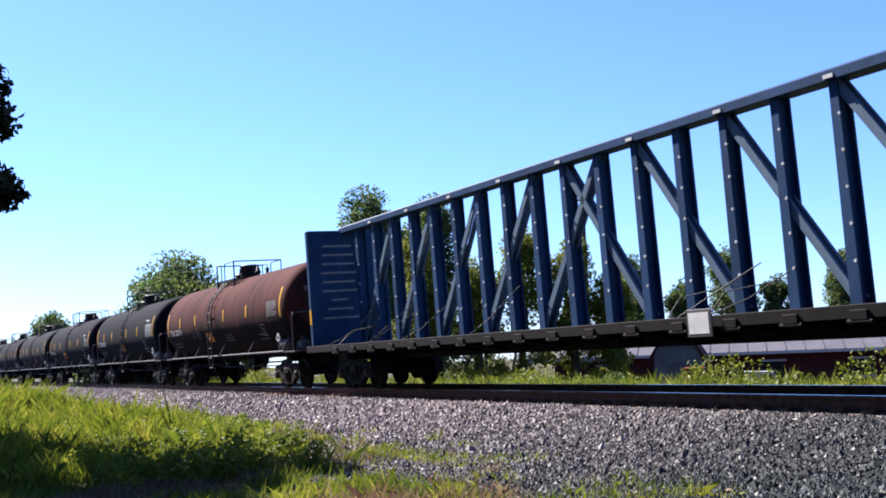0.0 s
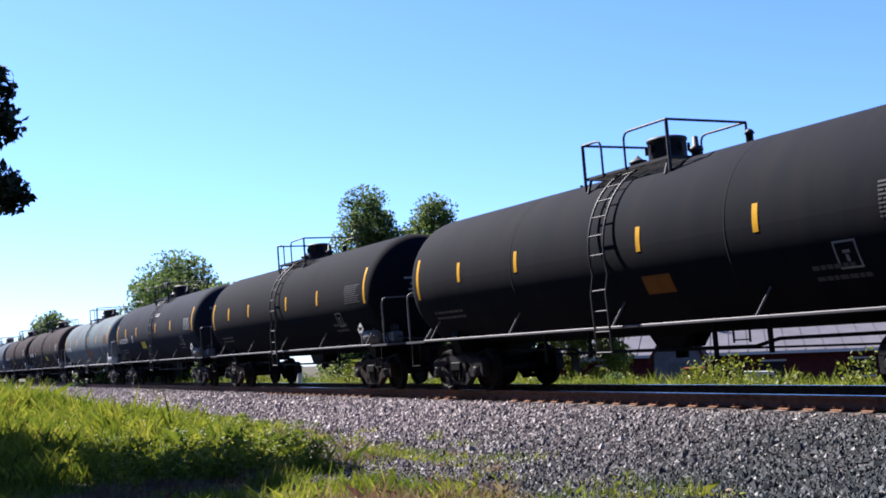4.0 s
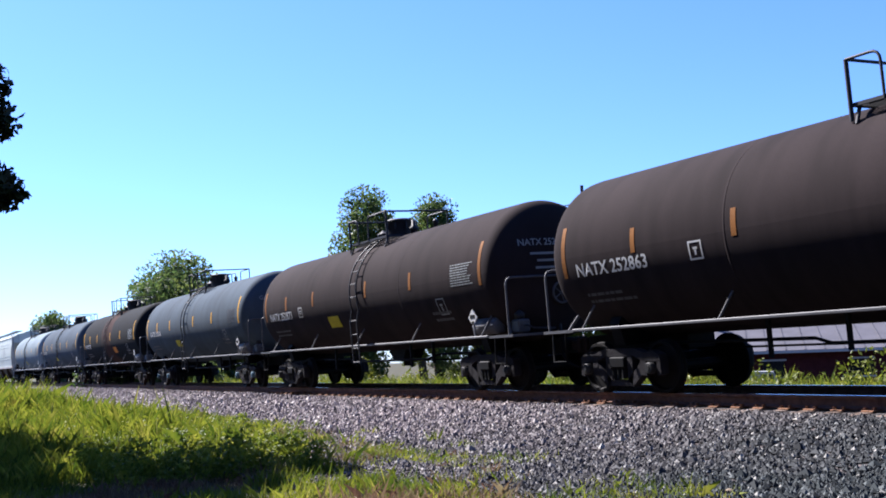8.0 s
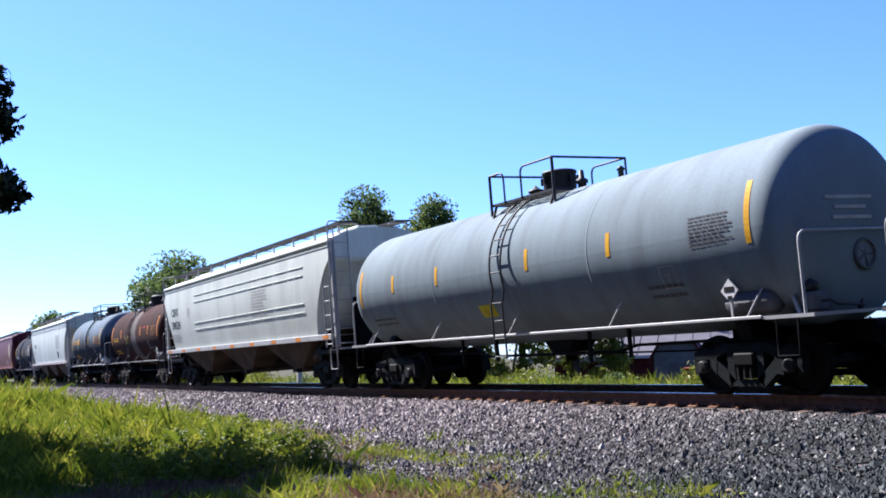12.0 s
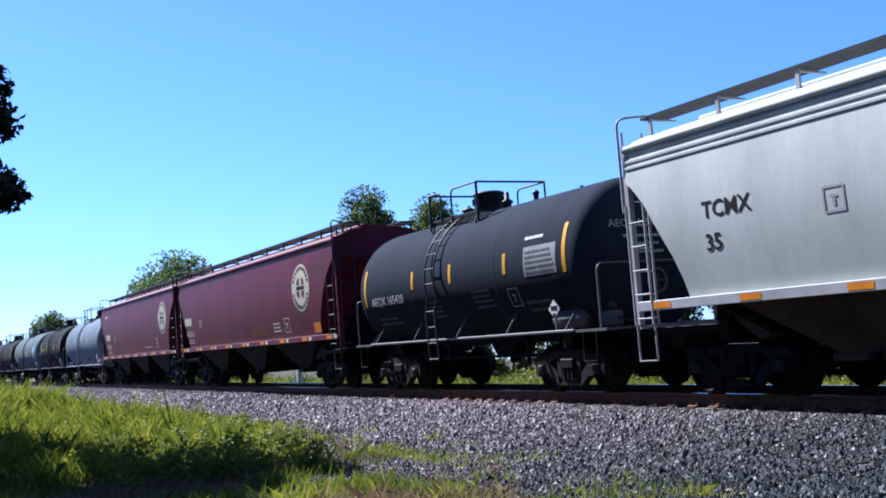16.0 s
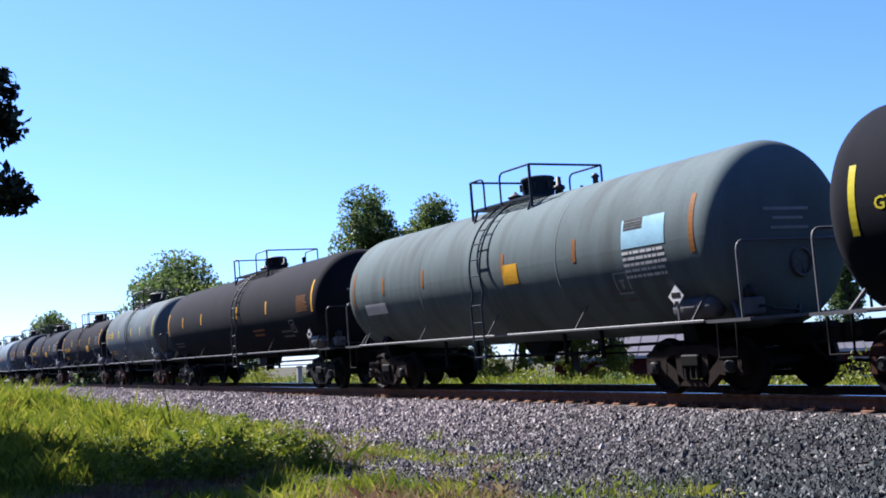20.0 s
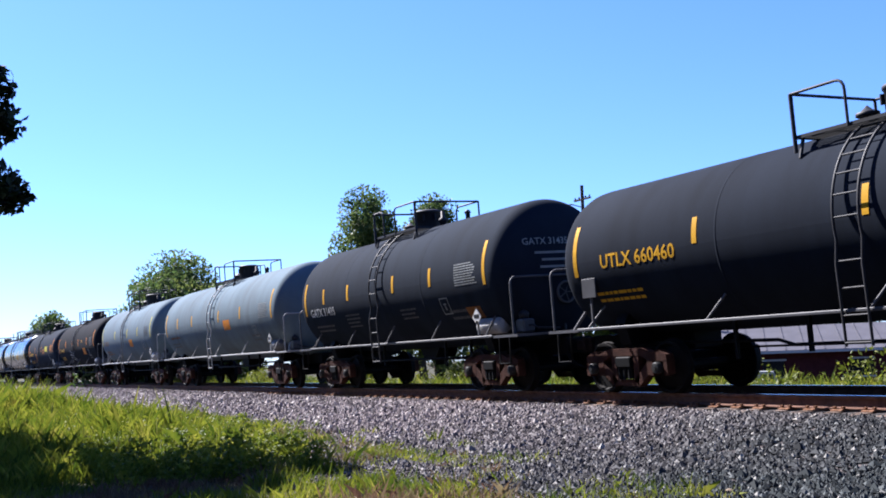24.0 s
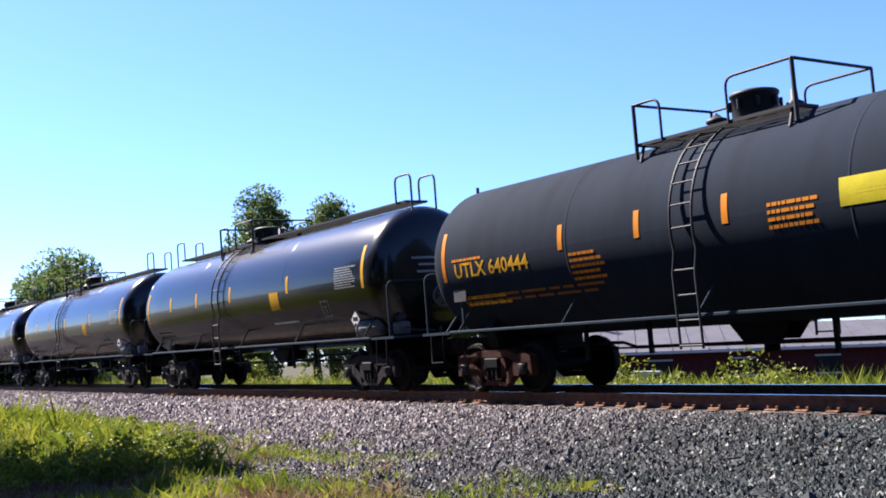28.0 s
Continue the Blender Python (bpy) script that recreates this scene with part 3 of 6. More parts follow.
    part("brake_rod", Mesh().rod((-L / 2 + 2.9, 0.25, 0.70), (L / 2 - 2.9, 0.25, 0.66), 0.02, 5), BLACK, car)
    for k, hx in enumerate((-3.2, -1.7, 1.7, 2.9)):
        if abs(hx) < half - 1.5:
            part("hanger", Mesh().box(hx - 0.03, hx + 0.03, -0.72, -0.66, 0.55 + 0.08 * (k % 2), 1.3), BLACK, car)
    bx = half - 0.55
    cyl = Mesh().lathe_x([(bx - 0.5, 0.001), (bx - 0.48, 0.14), (bx - 0.42, 0.19), (bx + 0.42, 0.19), (bx + 0.48, 0.14), (bx + 0.5, 0.001)], 18, 1.42)
    part("air_reservoir", Mesh().add([(x, y - 1.12, z) for x, y, z in cyl.v], cyl.f, True), RAILP[d.get("can", "grey")], car)
    wx = L / 2 - 0.80
    bw = part("brake_wheel", Mesh().lathe_x([(wx - 0.03, 0.20), (wx, 0.24), (wx + 0.03, 0.24), (wx + 0.05, 0.20), (wx - 0.03, 0.20)], 24, 2.0), RAILP["grey"], car)
    for k in range(5):
        a = k * math.tau / 5
        part("spoke", Mesh().rod((wx, 0, 2.0), (wx, 0.21 * math.cos(a), 2.0 + 0.21 * math.sin(a)), 0.016, 5), RAILP["grey"], bw)
    part("brake_housing", Mesh().box(wx - 0.28, wx - 0.04, -0.17, 0.17, 1.68, 2.14, 0.04), RAILP["grey"], car)
    part("brake_mast", Mesh().rod((wx - 0.16, 0, 1.2), (wx - 0.16, 0, 1.7), 0.05, 8), RAILP["dark"], car)
    vx = L / 2 - 0.95
    valve = part("control_valve", Mesh().box(vx - 0.16, vx + 0.16, -1.12, -0.84, 1.22, 1.50, 0.03), RAILP["grey"], car)
    part("valve_bowl", Mesh().lathe_z([(0, 0.001), (0.01, 0.10), (0.12, 0.11), (0.16, 0.06), (0.2, 0.001)], (vx - 0.02, -0.98, 1.50), 12), RAILP["dark"], valve)
    part("valve_pipe", Mesh().tube([(vx + 0.16, -0.98, 1.36), (vx + 0.30, -0.98, 1.36), (vx + 0.34, -0.90, 1.30), (vx + 0.34, -0.35, 1.26)], 0.022, 6), RAILP["dark"], valve)
    draft_gear(car, L / 2)
    # reflective strips and lettering
    put = on_tank(r, zc)
    ref = d.get("ref", "yellow")
    if ref:
        mark(car, put, "strip", -half + 0.06, 2.15, 0.95, ref)
        mark(car, put, "strip", half - 0.2, 2.28, 0.95, ref)
        for q in d.get("strips", (-0.72, -0.4, 0.13, 0.5)):
            mark(car, put, "strip", q * half, 2.42, 0.42, ref)
    num = d.get("num", "white")
    if d.get("text"):
        mark(car, put, "text", d["text"], -half + d.get("tx", 0.45), d.get("tz", 2.0) + 0.15, d.get("size", 0.33), num)
    if d.get("small", True):
        mark(car, put, "bars", -half + 0.55, 1.66, 1.3, 0.24, 2, num if num != "white" else "grey")
        mark(car, put, "bars", 0.62 * half, 1.62, 0.9, 0.3, 2, "grey")
    pan = d.get("panel", "white")
    if pan:
        if pan == "solid":
            mark(car, put, "rect", half - 1.5, 2.3, 1.1, 0.58, "pale")
            mark(car, on_tank(r, zc, 0.010), "bars", half - 1.45, 2.34, 1.0, 0.5, 5, "grey")
            mark(car, put, "bars", half - 1.5, 3.02, 0.7, 0.13, 1, "white")
        else:
            mark(car, put, "bars", half - 1.4, 2.34, 0.95, 0.5, 9, "pale" if pan == "white" else pan)
    if d.get("square", True):
        mark(car, put, "frame", half - 2.25, 1.75, 0.38, "pale")
    if d.get("rect"):
        ink, x, z, w, h = d["rect"]
        mark(car, put, "rect", x, z, w, h, ink)
        mark(car, put, "bars", x + w * 0.2, z + h * 0.35, w * 0.6, h * 0.3, 1, "dull")
    for e in d.get("more", ()):
        mark(car, put, *e)
    if d.get("plac", True):
        placard(car, half - 0.75, -r * 0.86 - 0.1, 1.62, 0.18)
        part("placard_post", Mesh().box(half - 0.77, half - 0.73, -1.40, -1.37, 1.22, 1.5), rail, car)
    if d.get("board"):
        part("card_board", Mesh().box(-half + 0.25, -half + 0.65, -1.40, -1.37, 1.75, 2.1, 0.008), INK["grey"], car)
        part("board_post", Mesh().box(-half + 0.43, -half + 0.47, -1.37, -1.34, 1.22, 1.75), rail, car)
    # number on the front head
    if d.get("head", True):
        hd = Mesh()

        def dome(y, z):
            q = min(0.999, math.hypot(y, z - zc) / r) ** (1 / 0.75)
            return (half + 0.628 * math.sqrt(1 - q * q) ** 0.75 + 0.012, y, z)
        if d.get("text"):
            vs, fs = glyphs(d["text"])
            part("lettering", hd.add([dome(-0.95 + u * 0.2, 3.02 + v * 0.2) for u, v in vs], fs), INK["pale"], car, "pale stencilled number on the tank head")
        for k, (y0, y1) in enumerate(((-0.7, 0.25), (-0.55, 0.1), (-0.6, 0.2))):
            z = 2.82 - 0.15 * k
            part("head_stencil", Mesh().add([dome(y0, z), dome(y1, z), dome(y1, z + 0.05), dome(y0, z + 0.05)], [(0, 1, 2, 3)]), INK["pale" if d["paint"] not in ("pale", "white", "rustgrey", "silver") else "faint"], car)
    return car


# ---- covered hopper cars ----
def side_y(z):
    """The bulging side sheet of a hopper, by height."""
    t = (z - 1.6) / 2.6
    return -1.50 - 0.10 * math.sin(math.pi * max(0.0, min(1.0, t)))


def hopper_ladder(x, y, z0, z1, across):
    """A ladder at a car's corner; across: its rungs run over the end, otherwise along the side."""
    m, w = Mesh(), 0.44
    dx, dy = (0, w) if across else (w, 0)
    m.rod((x, y, z0), (x, y, z1), 0.022, 6).rod((x + dx, y + dy, z0), (x + dx, y + dy, z1), 0.022, 6)
    z = z0 + 0.1
    while z < z1:
        m.rod((x, y, z), (x + dx, y + dy, z), 0.014, 6)
        z += 0.40
    return m


def hopper_car(L, d):
    car = new("hopper_car")
    mat = {"maroon": BROWNM, "cream": CREAM}[d["paint"]]
    h = L / 2 - 0.42
    mid = h - 1.45
    wz = 4.66 if d["paint"] == "maroon" else 4.73
    cut = [(1.55, h - 1.30), (1.9, h - 1.2), (2.25, h - 1.05), (2.75, h - 0.75), (3.15, h - 0.5), (3.46, h - 0.22), (3.62, h), (4.2, h)]

    def reach(z):
        """How far the side sheet runs towards the car's end, by height."""
        for (a, xa), (b, xb) in zip(cut, cut[1:]):
            if z <= b:
                return xa + (xb - xa) * (z - a) / (b - a)
        return h
    zs = [1.55 + 2.63 * i / 26 for i in range(27)]
    for s in (-1, 1):
        m, n = Mesh(), 9
        vs = [(reach(z) * (2 * i / (n - 1) - 1), -s * side_y(z), z) for z in zs for i in range(n)]
        fs = [(j * n + i, j * n + i + 1, (j + 1) * n + i + 1, (j + 1) * n + i) for j in range(len(zs) - 1) for i in range(n - 1)]
        part("side_sheet", m.add(vs, fs if s < 0 else [f[::-1] for f in fs], True), mat, car)
        vs = [(s * (reach(z) - 0.004), y * side_y(z), z) for z in zs for y in (-1, 1)]
        part("end_sheet", Mesh().add(vs, [(2 * j, 2 * j + 1, 2 * j + 3, 2 * j + 2) for j in range(len(zs) - 1)]), mat, car)
    part("roof", Mesh().prism_x([(-1.50, 4.17), (1.50, 4.17), (1.38, 4.27), (1.05, 4.40), (0.6, 4.50), (0.0, 4.54), (-0.6, 4.50), (-1.05, 4.40), (-1.38, 4.27)], -h, h), mat, car)
    part("floor_plate", Mesh().box(-h + 1.3, h - 1.3, -1.48, 1.48, 1.53, 1.56), mat, car)
    for s in (-1, 1):
        for y in (-1.46, 1.46):
            part("corner_post", Mesh().box(s * (h + 0.02) - 0.05, s * (h + 0.02) + 0.05, y - 0.05, y + 0.05, 1.2, 4.25), mat if d["paint"] == "maroon" else RAILP["white"], car)
        ink = "dark" if d["paint"] == "maroon" else "white"
        part("side_ladder", hopper_ladder(s * (h - 0.02) - (0.44 if s > 0 else 0), -1.58, 1.2, 3.2, False), RAILP[ink], car)
        part("end_ladder", hopper_ladder(s * (h + 0.12), -1.42, 1.2, 4.5, True), RAILP[ink], car)
        part("corner_rail", Mesh().tube([(s * (h + 0.06), -1.56, 3.1), (s * (h + 0.06), -1.56, 4.3)] + bend((s * (h + 0.06), -1.56, 4.3), (s * (h + 0.06), -1.56, 4.72), (s * (h - 0.2), -1.12, wz)) + [(s * (h - 0.2), -1.12, wz)], 0.024, 6), RAILP[ink], car)
        part("end_platform", grating(*sorted((s * (h - 0.1), s * (L / 2 - 0.3))), -1.4, 1.4, 1.18), RAILP[ink], car)
        part("sill_step", Mesh().tube([(s * (h - 0.4), -1.5, 1.2), (s * (h - 0.4), -1.5, 0.6), (s * (h + 0.05), -1.5, 0.6), (s * (h + 0.05), -1.5, 1.2)], 0.022, 5), RAILP[ink], car)
        part("slope_sheet", Mesh().prism_y([(s * (h - 1.3), 1.55), (s * (h - 1.0), 1.75), (s * (h - 2.4), 0.85), (s * (h - 2.6), 0.95)][::s], -1.2, 1.2), DUSTY if d["paint"] == "cream" else BLACK, car)
        # Two black plates added to darken the open end, where sky showed through.
        part("shear_plate", Mesh().box(*sorted((s * (h - 1.9), s * (L / 2 - 0.5))), -1.38, 1.38, 1.02, 1.14, 0.01), BLACK, car)
        part("end_post", Mesh().box(*sorted((s * (h - 0.85), s * (h - 0.75))), -0.55, 0.55, 1.14, 2.6, 0.01), BLACK, car)
        truck(car, s * (L / 2 - 2.15), "black", d.get("ends", "dark"))
        part("saddle", Mesh().box(s * (L / 2 - 2.15) - 0.15, s * (L / 2 - 2.15) + 0.15, -1.3, 1.3, 0.86, 1.25, 0.02), BLACK, car)
    part("centre_sill", Mesh().box(-L / 2 + 0.45, L / 2 - 0.45, -0.3, 0.3, 0.78, 1.08, 0.02), BLACK, car)
    for s in (-1, 1):
        part("side_sill", Mesh().box(-h + 0.1, h - 0.1, s * 1.54 - 0.05, s * 1.54 + 0.05, 1.42, 1.58, 0.01), mat if d["paint"] == "maroon" else RAILP["white"], car)
        part("eave_rail", Mesh().rod((-h, s * 1.5, 4.16), (h, s * 1.5, 4.16), 0.07, 8), mat, car)
        part("roof_walk", grating(-h + 0.05, h - 0.05, s * 0.88 - 0.24, s * 0.88 + 0.24, wz), RAILP["dark"] if d["paint"] == "maroon" else GRATE, car)
        n = 11
        for i in range(n):
            x = -h + 0.25 + (2 * h - 0.5) * i / (n - 1)
            part("walk_post", Mesh().box(x - 0.035, x + 0.035, s * 1.08 - 0.02, s * 1.08 + 0.02, 4.36, wz).box(x - 0.03, x + 0.03, *sorted((s * 0.5, s * 1.06)), wz - 0.09, wz - 0.065), mat if d["paint"] == "maroon" else RAILP["white"], car)
    part("hatch_trough", Mesh().box(-h + 0.6, h - 0.6, -0.34, 0.34, 4.5, 4.66, 0.03), mat, car)
    n = d.get("pockets", 3)
    for i in range(n):
        c = -mid + 0.4 + (2 * mid - 0.8) * (i + 0.5) / n
        w = (2 * mid - 0.8) / n / 2
        q = Mesh().loft([[(c - w, -1.42, 1.58), (c + w, -1.42, 1.58), (c + w, 1.42, 1.58), (c - w, 1.42, 1.58)],
                         [(c - 0.38, -1.0, 0.62), (c + 0.38, -1.0, 0.62), (c + 0.38, 1.0, 0.62), (c - 0.38, 1.0, 0.62)]], False)
        q.box(c - 0.5, c + 0.5, -1.02, 1.02, 0.50, 0.62, 0.02)
        pk = part("hopper_pocket", q, DUSTY if d["paint"] == "cream" else BLACK, car)
        part("gate_handle", Mesh().rod((c + 0.3, -1.2, 0.56), (c + 0.3, -1.0, 0.56), 0.06, 8), BLACK, pk)
    part("brake_wheel", Mesh().lathe_x([(h + 0.24, 0.24), (h + 0.26, 0.27), (h + 0.30, 0.27), (h + 0.32, 0.24), (h + 0.24, 0.24)], 20, 2.3), BLACK, car)
    draft_gear(car, L / 2)
    put = on_side(side_y)
    flat = on_side(lambda z: -1.59, 0.004)
    for i in range(d.get("refs", 9)):
        x = -h + 0.5 + (2 * h - 1.2) * i / 8
        mark(car, flat, "rect", x, 1.45, 0.42, 0.1, "orange")
        if d["paint"] == "maroon":
            mark(car, flat, "rect", x + 0.55, 1.45, 0.2, 0.1, "white")
    for z in d.get("ribs", ()):
        part("side_rib", Mesh().box(-h + 0.05, h - 0.05, side_y(z + 0.025) - 0.02, side_y(z + 0.025) + 0.01, z, z + 0.05, 0.006), mat, car)
    for z in d.get("bars_low", ()):
        for k in range(9):
            part("side_rib", Mesh().box(-4.5 + 1.32 * k, -3.28 + 1.32 * k, side_y(z) - 0.02, side_y(z) + 0.01, z, z + 0.04, 0.008), mat, car)
    for e in d.get("more", ()):
        mark(car, put, *e)
    if d.get("emblem") is not None:
        ex, ez, er = d["emblem"], 3.02, 0.70
        m = Mesh()
        n = 40
        vs = [put(ex, ez)] + [put(ex + er * j / 5 * math.cos(k * math.tau / n), ez + er * j / 5 * math.sin(k * math.tau / n)) for j in range(1, 6) for k in range(n)]
        fs = [(0, 1 + k, 1 + (k + 1) % n) for k in range(n)]
        fs += [(1 + (j - 1) * n + k, 1 + j * n + k, 1 + j * n + (k + 1) % n, 1 + (j - 1) * n + (k + 1) % n) for j in range(1, 5) for k in range(n)]
        m.add(vs, fs)
        em = part("emblem", m, INK["cream"], car, "cream round emblem with a maroon cross pattern")
        top = on_side(side_y, 0.012)
        for a in (45, 135, 225, 315):
            pts = [(0.13, 0.13), (0.42, 0.13), (0.36, 0.36), (0.13, 0.42)]
            ca, sa = [(1, 1), (-1, 1), (-1, -1), (1, -1)][(a - 45) // 90]
            vs = [top(ex + er * ca * u, ez + er * sa * v) for u, v in pts]
            part("emblem_field", Mesh().add(vs if ca * sa > 0 else vs[::-1], [(0, 1, 2, 3)]), BROWNM, em)
        q = Mesh()
        for k in range(26):
            if k in (0, 12, 13, 25):
                continue
            a, b = math.tau * (k + 0.15) / 26, math.tau * (k + 0.75) / 26
            q.add([top(ex + er * g * math.cos(t), ez + er * g * math.sin(t)) for g, t in ((0.76, a), (0.76, b), (0.91, b), (0.91, a))], [(0, 3, 2, 1)])
        q.add([top(ex + er * u, ez + er * v) for u, v in ((-0.45, -0.07), (0.45, -0.07), (0.45, 0.07), (-0.45, 0.07))], [(0, 1, 2, 3)])
        tagged(part("emblem_ring", q, INK["black"], em), kind="stuff")
    return car


# ---- centerbeam flat car ----
# Sunlight on the diagonals is put into this paler copy of the beam blue.
BEAML = paint("beam_blue_lit", (0.20, 0.29, 0.40), 0.55, var=0.4, scale=2.0, streak=1)

def beam_car(L, d):
    car = new("centerbeam_car")
    h = L / 2 - 0.48
    part("deck", Mesh().box(-h, h, -1.38, 1.38, 1.16, 1.26, 0.01), DECKM, car)
    for s in (-1, 1):
        part("side_sill", Mesh().box(-h, h, s * 1.42 - 0.04, s * 1.42 + 0.04, 1.08, 1.27, 0.01), DECKM, car)
        b = part("bulkhead", Mesh().box(s * (h - 0.1) - 0.09, s * (h - 0.1) + 0.09, -1.3, 1.3, 1.27, 4.70, 0.02), BEAMB, car)
        for y in (-0.9, -0.3, 0.3, 0.9):
            part("bulkhead_rib", Mesh().box(*sorted((s * (h - 0.01), s * (h + 0.06))), y - 0.06, y + 0.06, 1.3, 4.66), BEAMB, b)
        if s < 0:
            rnd = random.Random(5)
            for k in range(9):
                z, w = 4.2 - 0.27 * k, 0.25 + 0.35 * rnd.random()
                part("stencil_line", Mesh().box(-h + 0.192, -h + 0.196, -0.35 - w, -0.35 + w, z, z + 0.06), INK["pale"], b, "faded line of stencilled data")
            part("edge_strip", Mesh().box(-h + 0.03, -h + 0.17, -1.306, -1.302, 1.9, 2.35), INK["yellow"], b, "yellow reflective strip")
        truck(car, s * (L / 2 - 3.0), "black", "dark")
        part("saddle", Mesh().box(s * (L / 2 - 3.0) - 0.2, s * (L / 2 - 3.0) + 0.2, -1.35, 1.35, 0.84, 1.16, 0.02), BLACK, car)
        part("end_platform", grating(*sorted((s * (h + 0.02), s * (L / 2 - 0.2))), -1.3, 1.3, 1.15), DECKM, car)
    part("centre_sill", Mesh().prism_y([(-L / 2 + 0.4, 1.14), (-L / 2 + 0.4, 0.78), (L / 2 - 0.4, 0.78), (L / 2 - 0.4, 1.14)], -0.35, 0.35), BLACK, car)
    part("top_chord", Mesh().prism_x([(-0.22, 4.62), (0.22, 4.62), (0.22, 4.76), (0.16, 4.80), (-0.16, 4.80), (-0.22, 4.76)], -h + 0.1, h - 0.1), BEAMB, car)
    xs = [0.66 + 1.165 * i for i in range(-10, 10)]
    for x in xs:
        m = Mesh().prism_x([(-0.11, 4.62), (-0.11, 1.26), (0.11, 1.26), (0.11, 4.62)], x - 0.015, x + 0.015)
        p = part("post", m, BEAMB, car)
        for y0, y1 in ((-0.15, -0.111), (0.111, 0.15)):
            part("flange", Mesh().prism_y([(x - 0.075, 4.62), (x + 0.075, 4.62), (x + 0.105, 1.26), (x - 0.105, 1.26)], y0, y1), BEAMB, p)
        e = Mesh()
        for k in range(5):
            e.rod((x + 0.08, -0.18, 1.9 + 0.55 * k), (x + 0.08, -0.15, 1.9 + 0.55 * k), 0.025, 6)
        tagged(part("strap_eye", e, INK["white"], p), kind="stuff")
    for i in range(0, 9, 2):
        for s in (-1, 1):
            a = (-0.505 if s > 0 else 0.66) + s * i * 1.165
            b = a + s * 2.33
            if abs(b) < h - 0.3:
                for y in (-0.08, 0.08):
                    part("diagonal", Mesh().box(-0.07, 0.07, -0.03, 0.03, -math.hypot(b - a, 3.3) / 2, math.hypot(b - a, 3.3) / 2), BEAML, car,
                         at=pose((a + b) / 2, y, 2.96, 0, -math.degrees(math.atan2(b - a, 3.3)), 0))
    for i in range(-9, 10):
        x = i * 1.17 + 0.58
        if abs(x) < h - 0.5:
            part("winch", Mesh().box(x - 0.14, x + 0.14, -1.50, -1.46, 1.06, 1.2, 0.01).rod((x - 0.2, -1.46, 1.04), (x + 0.2, -1.46, 1.04), 0.04, 8), DECKM, car)
            part("cross_bearer", Mesh().prism_x([(-1.38, 1.08), (1.38, 1.08), (1.38, 1.03), (0.36, 0.86), (-0.36, 0.86), (-1.38, 1.03)], x - 0.05, x + 0.05), BLACK, car)
    for k in range(-4, 6):
        part("chord_plate", Mesh().box(k * 2.33 - 0.6, k * 2.33 - 0.42, -0.235, -0.222, 4.64, 4.70), INK["white"], car)
    rnd = random.Random(3)
    for k in range(14):
        x = rnd.uniform(-h + 1, h - 1)
        part("strap", Mesh().tube([(x, -1.44, 1.27), (x + rnd.uniform(-0.2, 0.5), -1.0, 1.27 + rnd.uniform(0.1, 0.4)), (x + rnd.uniform(0.2, 1.0), -0.5, 1.5 + rnd.uniform(0, 0.8))], 0.012, 4), RAILP["dark"], car)
    part("route_board", Mesh().box(4.40, 4.95, -1.56, -1.53, 0.95, 1.38, 0.008), INK["grey"], car)
    part("route_card", Mesh().box(4.45, 4.90, -1.566, -1.561, 1.0, 1.33), INK["white"], car)
    draft_gear(car, L / 2)
    return car


INK["cream"] = paint("ink_cream", (0.40, 0.37, 0.28), 0.6, var=0.2, unmuted=True)

